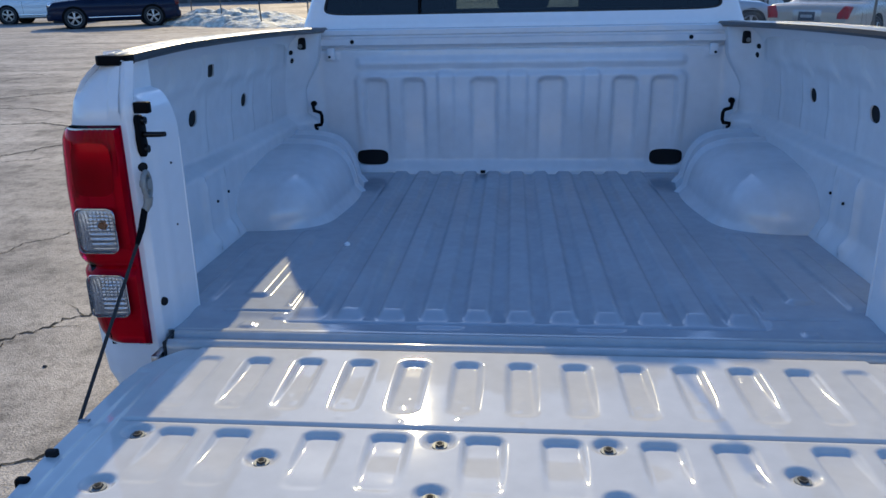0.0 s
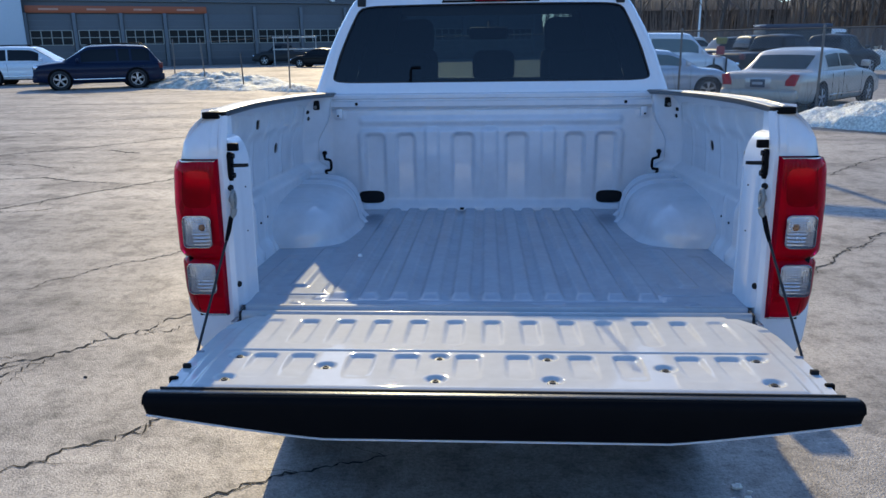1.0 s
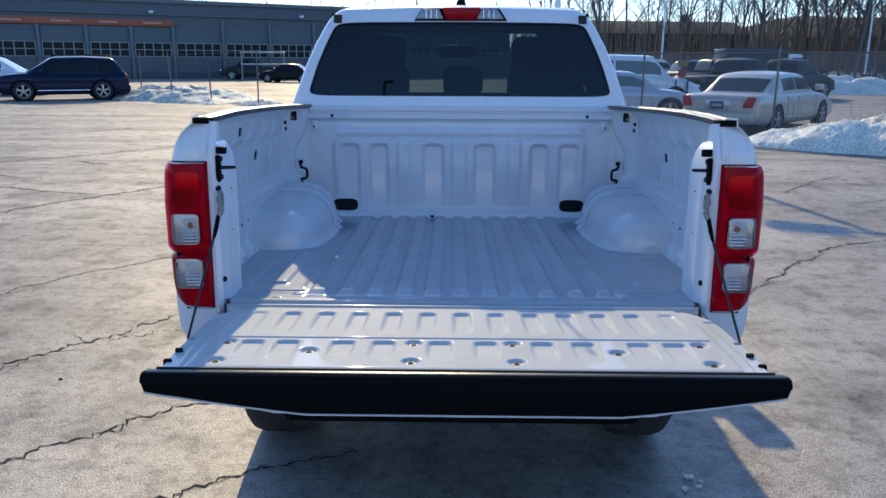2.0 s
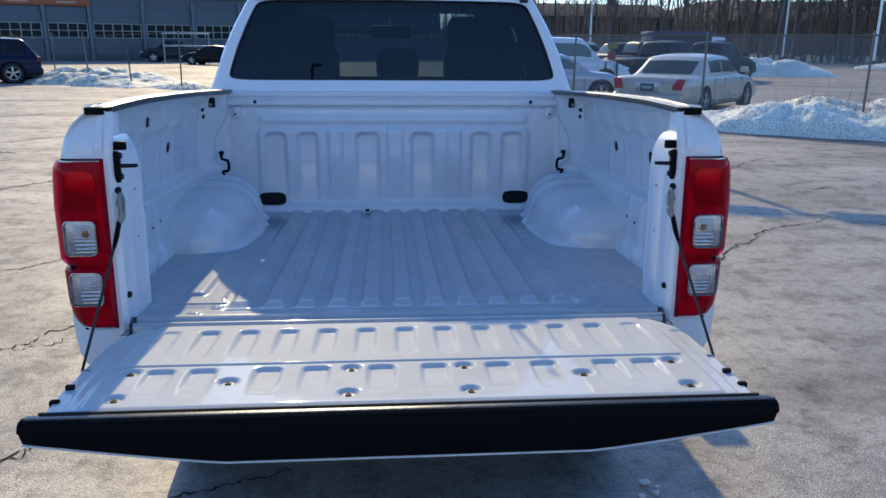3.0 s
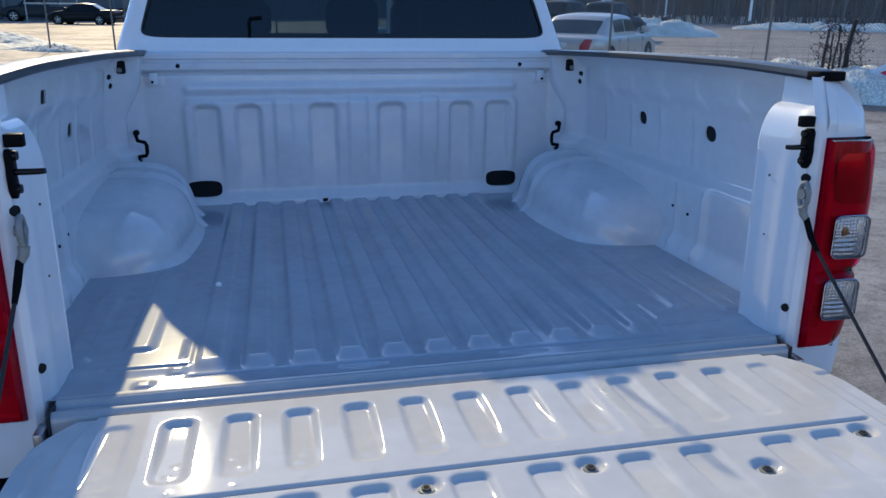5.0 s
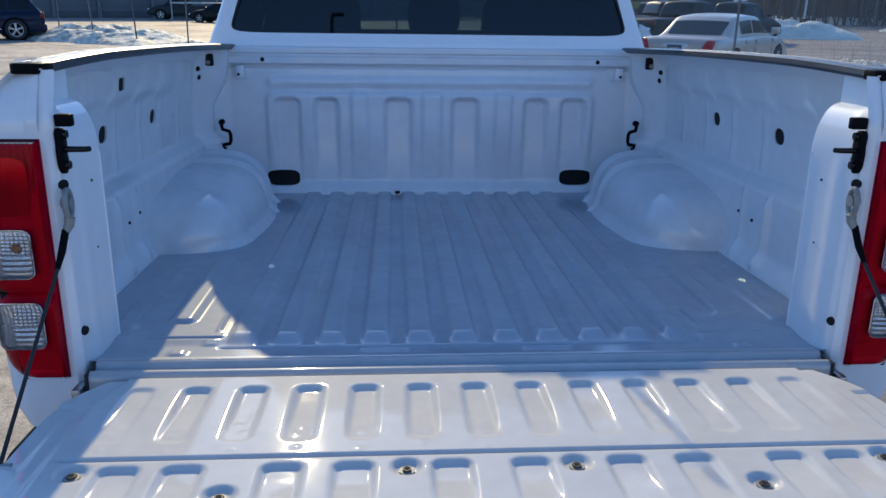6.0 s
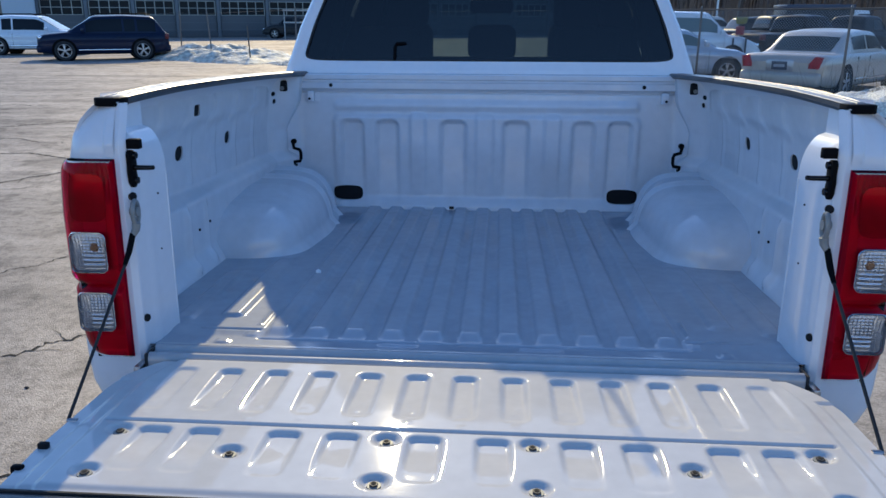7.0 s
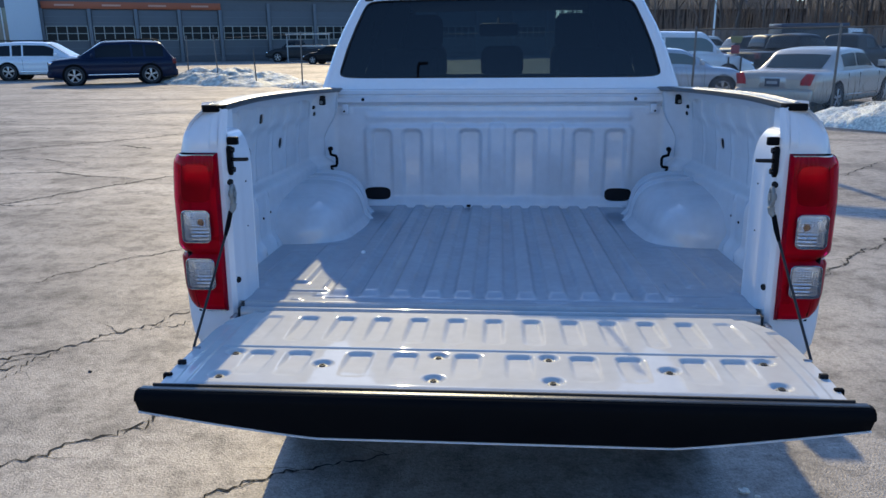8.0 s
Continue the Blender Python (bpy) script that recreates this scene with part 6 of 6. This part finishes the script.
def workshop():
    """Long garage with a row of overhead doors; local x along its front, -y outwards."""
    a = math.degrees(math.atan2(75.0 - 61.5, -15.4 + 38.4))
    b = thing("workshop_building", pose(-38.4, 61.5, 0, 0, 0, a), "long grey-blue workshop with a row of overhead garage doors", "building")
    ln = 52.0
    part("wall", box(0.0, ln, 0.25, 14, 0, 6.8, 0.02), SIDING, b)
    part("roof_edge", box(-0.15, ln + 0.1, 0.05, 14.1, 6.6, 6.95, 0.03), TRIM, b)
    part("roof", box(0, ln, 0.3, 13.9, 6.9, 7.0), BASEMENT, b)
    part("plinth", box(0.0, ln, 0.10, 0.3, 0, 0.55, 0.02), BASEMENT, b)
    band = part("sign_band", box(0.2, 14.9, -0.02, 0.25, 4.58, 5.16, 0.01), ORANGE, b, "orange sign band")
    edges = [0.1, 3.8, 7.55, 11.2, 14.8, 19.3, 23.8, 28.3, 32.8, 37.3, 41.8, 46.3, 50.8]
    for i, x in enumerate(edges):
        part("pilaster", box(x - 0.15, x + 0.15, -0.05, 0.25, 0, 5.2 if i > 4 else 4.58, 0.02), TRIM, b)
        if i < 4:
            part("sign_lettering", box(x + 1.1, x + 2.6, -0.035, -0.02, 4.80, 4.95), LETTER, band)
        if i == len(edges) - 1:
            continue
        x1 = edges[i + 1]
        d = part("garage_door", box(x + 0.20, x1 - 0.20, 0.14, 0.25, 0.05, 4.5, 0.01), PANEL, b, "grey sectional overhead door with a strip of panes")
        for z in (0.7, 1.3, 3.45, 3.95):
            part("door_joint", box(x + 0.20, x1 - 0.20, 0.125, 0.142, z - 0.02, z + 0.02), TRIM, d)
        z0, z1, n = 1.95, 3.15, 4 if i < 4 else 5
        part("window_strip", box(x + 0.26, x1 - 0.26, 0.10, 0.14, z0, z1), BLACKPANE, d)
        w = (x1 - x - 0.52) / n
        for k in range(n + 1):
            xm = x + 0.26 + k * w
            part("muntin", box(xm - 0.035, xm + 0.035, 0.05, 0.12, z0 - 0.03, z1 + 0.03), MUNTIN, d)
        for z in (z0, (z0 + z1) / 2, z1):
            part("muntin", box(x + 0.26, x1 - 0.26, 0.06, 0.11, z - 0.028, z + 0.028), MUNTIN, d)
    for x in (13.0, 27.0, 41.0):
        lamp = part("wall_lamp", box(x - 0.2, x + 0.2, -0.35, 0.25, 5.75, 5.95, 0.04), CARWHITE, b)
        part("lamp_lens", box(x - 0.15, x + 0.15, -0.33, -0.1, 5.72, 5.75), REFLECT, lamp)
    part("gutter", box(0, ln, 0.0, 0.25, 5.55, 5.65, 0.02), TRIM, b)
    # white entrance tower and showroom glass at its near end
    part("entrance_tower", box(-2.4, 0.0, -1.0, 8, 0, 8.2, 0.03), WHITEPANEL, b)
    sg = part("showroom", box(-16, -2.4, -0.6, 10, 4.6, 7.2, 0.03), TRIM, b)
    part("showroom_glass", box(-16, -2.4, -0.5, -0.4, 0.3, 4.6), SKYGLASS, sg)
    for k in range(7):
        part("mullion", box(-16 + k * 2.2, -15.9 + k * 2.2, -0.6, -0.38, 0, 4.6), WHITEPANEL, sg)


workshop()

PALEWALL = mat("pale_bounce_panel", (0.62, 0.61, 0.58), 0.7, var=0.12, scale=0.6, fine=0.06, fscale=6)
# unseen pale wall, added behind the camera to bounce sunlight into the bed
bounce_wall = part("south_bounce_wall", box(-30, 30, -24.3, -24.0, 0, 5.5, 0.02), PALEWALL)
tagged(bounce_wall, "unseen plain pale wall added behind the lot to bounce sunlight", "wall", kind="structure")

def crumb(x, y, r, seed, material, name, label, category, group):
    """A small uneven lump on the asphalt."""
    rnd = random.Random(seed)
    bm = bmesh.new()
    bmesh.ops.create_icosphere(bm, subdivisions=2, radius=r)
    for v in bm.verts:
        v.co = Vector((v.co.x * 1.25, v.co.y, v.co.z * 0.6)) * rnd.uniform(0.75, 1.2) + Vector((x, y, r * 0.4))
    tagged(part(name, bm, material), label, category, group)


for k, (x, y, r) in enumerate(((0.95, 0.60, 0.018), (0.97, 0.53, 0.012), (0.91, 0.51, 0.014), (0.99, 0.57, 0.009))):
    crumb(x, y, r, 60 + k, SNOW, "white_speck", "small crumb of snow on the shaded asphalt", "snow", "fallen snow crumbs")
crumb(-2.12, 1.52, 0.009, 71, RUBBER, "pebble", "small dark pebble on the asphalt", "stone", "")

# ---- light poles ----
for x, y, hgt in ((21.8, 80.0, 9.5), (40.6, 75.0, 9.5), (38.6, 57.0, 9.0)):
    p = thing("light_pole", pose(x, y, 0), "tall white steel light pole at the lot's edge", "light pole", "light poles")
    part("pole", tube([(0, 0, 0), (0, 0, hgt * 0.5), (0, 0, hgt)], [0.12, 0.10, 0.07], 10), CARWHITE, p)
    part("pole_base", cyl((0, 0, 0), (0, 0, 0.6), 0.28, n=12), BASEMENT, p)
    part("lamp_head", box(-0.2, 0.2, -0.9, 0.1, hgt, hgt + 0.18, 0.05), CARGREY, p)

p = thing("light_pole", pose(2.54, 17.5, 0, 0, 0, -24), "white steel light pole with two lamp heads beside the parked truck", "light pole", "light poles")
part("pole", tube([(0, 0, 0), (0, 0, 3.3), (0, 0, 6.55)], [0.08, 0.07, 0.055], 10), CARWHITE, p)
part("pole_base", cyl((0, 0, 0), (0, 0, 0.6), 0.28, n=12), BASEMENT, p)
part("crossarm", cyl((-0.5, 0, 6.5), (0.5, 0, 6.5), 0.04, n=8), CARWHITE, p)
for e in (-1, 1):
    part("lamp_head", box(min(e * 0.25, e * 1.0), max(e * 0.25, e * 1.0), -0.2, 0.2, 6.42, 6.58, 0.05), CARGREY, p)

# ---- houses and woods beyond the lot ----
BARK = mat("winter_bark", (0.150, 0.120, 0.100), 0.9, var=0.4, scale=3, fine=0.2, fscale=20, random_part=0.35)
TWIG = mat("winter_twigs", (0.19, 0.155, 0.13), 0.9, var=0.35, scale=2, random_part=0.3)
BROWNROOF = mat("brown_shingle_roof", (0.062, 0.048, 0.039), 0.85, var=0.25, scale=1.5, fine=0.15, fscale=10)
BROWNWALL = mat("brown_house_siding", (0.055, 0.045, 0.038), 0.7, var=0.2, scale=1)


def house_far(x, y, w, d, h, rz, label):
    b = thing("house", pose(x, y, 0, 0, 0, rz), label, "house", "houses behind the trees")
    part("wall", box(-w / 2, w / 2, -d / 2, d / 2, 0, h, 0.03), BROWNWALL, b)
    rf = part("roof", prism([(-d / 2 - 0.5, h), (d / 2 + 0.5, h), (0, h + d * 0.17)], "x", -w / 2 - 0.4, w / 2 + 0.4, 0.02), BROWNROOF, b)
    part("chimney", box(w * 0.2, w * 0.2 + 0.8, -0.4, 0.4, h + d * 0.05, h + d * 0.17 + 0.9, 0.02), BROWNROOF, rf)
    for k in range(5):
        xx = -w / 2 + (k + 0.5) * w / 5
        for z in (1.0, 3.6):
            wd = part("window", box(xx - 0.5, xx + 0.5, -d / 2 - 0.05, -d / 2 + 0.02, z, z + 1.3, 0.01), BROWNROOF, b)
            part("pane", box(xx - 0.42, xx + 0.42, -d / 2 - 0.07, -d / 2 - 0.04, z + 0.08, z + 1.22), DARKGLASS, wd)


house_far(29.0, 116.0, 26, 12, 5.6, 8, "large brown house with a pitched shingle roof behind bare trees")
house_far(62.0, 120.0, 20, 10, 5.4, -12, "brown house with a pitched roof behind bare trees")


def tree_mesh(seed, h):
    """Bare winter tree: a tapered forking trunk mesh and a crown mesh of limbs and twigs."""
    rnd = random.Random(seed)
    trunk, crown = bmesh.new(), bmesh.new()

    def grow(bm, p, d, ln, r, depth):
        pts, rs, q = [p], [r], Vector(p)
        n = 4 if depth < 3 else 3
        for i in range(n):
            d = (d + Vector((rnd.uniform(-1, 1), rnd.uniform(-1, 1), rnd.uniform(-0.2, 0.5))) * 0.13).normalized()
            q = q + d * ln / n
            pts.append(q.copy())
            rs.append(r * (1 - 0.55 * (i + 1) / n))
        tube_into(bm, pts, rs, 6 if depth == 0 else 4 if depth < 2 else 3)
        if depth >= 4:
            return
        kids = (7, 4, 4, 3)[depth]
        for k in range(kids):
            f = rnd.uniform(0.30 if depth == 0 else 0.2, 1.0)
            i = min(n - 1, int(f * n))
            base = pts[i].lerp(pts[i + 1], f * n - i)
            a = rnd.uniform(0, 2 * math.pi)
            side = Vector((math.cos(a), math.sin(a), 0))
            dd = (d * rnd.uniform(0.6, 1.0) + side * rnd.uniform(0.45, 0.9)).normalized()
            grow(crown, base, dd, ln * rnd.uniform(0.38, 0.62), rs[i] * rnd.uniform(0.42, 0.62), depth + 1)
    grow(trunk, Vector((0, 0, -0.1)), Vector((0, 0, 1)), h, h * 0.0095, 0)
    return trunk, crown


def woods():
    rnd = random.Random(77)
    protos = []
    for k in range(5):
        h = (13, 15, 11, 16, 12)[k]
        t = thing("bare_tree", pose(26 + k * 9.0, 92 + 3 * k, 0), "tall leafless winter tree at the edge of the lot", "tree", "bare winter trees")
        a, b = tree_mesh(100 + k, h)
        part("trunk", a, BARK, t)
        part("crown", b, TWIG, t)
        protos.append(t)
    for i in range(440):
        az = radians(5 + 51 * rnd.random() ** 0.75)
        d = rnd.uniform(84, 140)
        s = rnd.uniform(0.75, 1.25)
        x, y = d * math.sin(az), d * math.cos(az)
        if 14 < x < 76 and 104 < y < 126 and (abs(x - 29) < 15 or abs(x - 62) < 12):
            continue
        copy_thing(protos[i % 5], pose(x, y, 0, 0, 0, rnd.uniform(0, 360)) @ Matrix.Diagonal((s, s, s, 1)))
    for i in range(22):
        az = radians(rnd.uniform(-25, 6))
        d = rnd.uniform(105, 135)
        s = rnd.uniform(0.7, 1.0)
        copy_thing(protos[i % 5], pose(d * math.sin(az), d * math.cos(az), 0, 0, 0, rnd.uniform(0, 360)) @ Matrix.Diagonal((s, s, s, 1)))
    # underbrush: many thin stems
    bm = bmesh.new()
    for i in range(9000):
        az = radians(rnd.uniform(2, 58))
        d = rnd.uniform(88, 146)
        x, y = d * math.sin(az), d * math.cos(az)
        h = rnd.uniform(1.5, 9.5)
        lx, ly, r = rnd.uniform(-0.8, 0.8), rnd.uniform(-0.5, 0.5), rnd.uniform(0.04, 0.11)
        vs = [bm.verts.new((x + r * math.cos(t), y + r * math.sin(t), 0)) for t in (0, 2.1, 4.2)]
        top = bm.verts.new((x + lx, y + ly, h))
        for k in range(3):
            bm.faces.new((vs[k], vs[(k + 1) % 3], top))
    tagged(part("underbrush", bm, TWIG), "dense brown leafless brush under the trees", "brush", kind="stuff")
    # wooded rise that closes the view
    bm = bmesh.new()
    rows = []
    for i in range(181):
        az = radians(360 * i / 180)
        row = []
        for d, z in ((146, -0.2), (152, 2.6), (165, 4.6), (200, 6.0)):
            n = noise.noise((math.sin(az) * 9, d * 0.02 + math.cos(az) * 9, 3.3))
            tall = 1 + 0.9 * float(sm(np.array(math.degrees(az)), 14, 24)) * (az < 1.5)
            row.append(bm.verts.new((d * math.sin(az), d * math.cos(az), z * (1 + 0.35 * n) * tall)))
        rows.append(row)
    for a, b in zip(rows, rows[1:]):
        for k in range(3):
            bm.faces.new((a[k], a[k + 1], b[k + 1], b[k]))
    HILL = mat("winter_woods", (0.070, 0.054, 0.042), 0.95, var=0.8, scale=0.12, fine=0.5, fscale=0.9)
    tagged(part("backdrop", bm, HILL), "brown wooded rise in the distance", "backdrop", kind="structure")


woods()
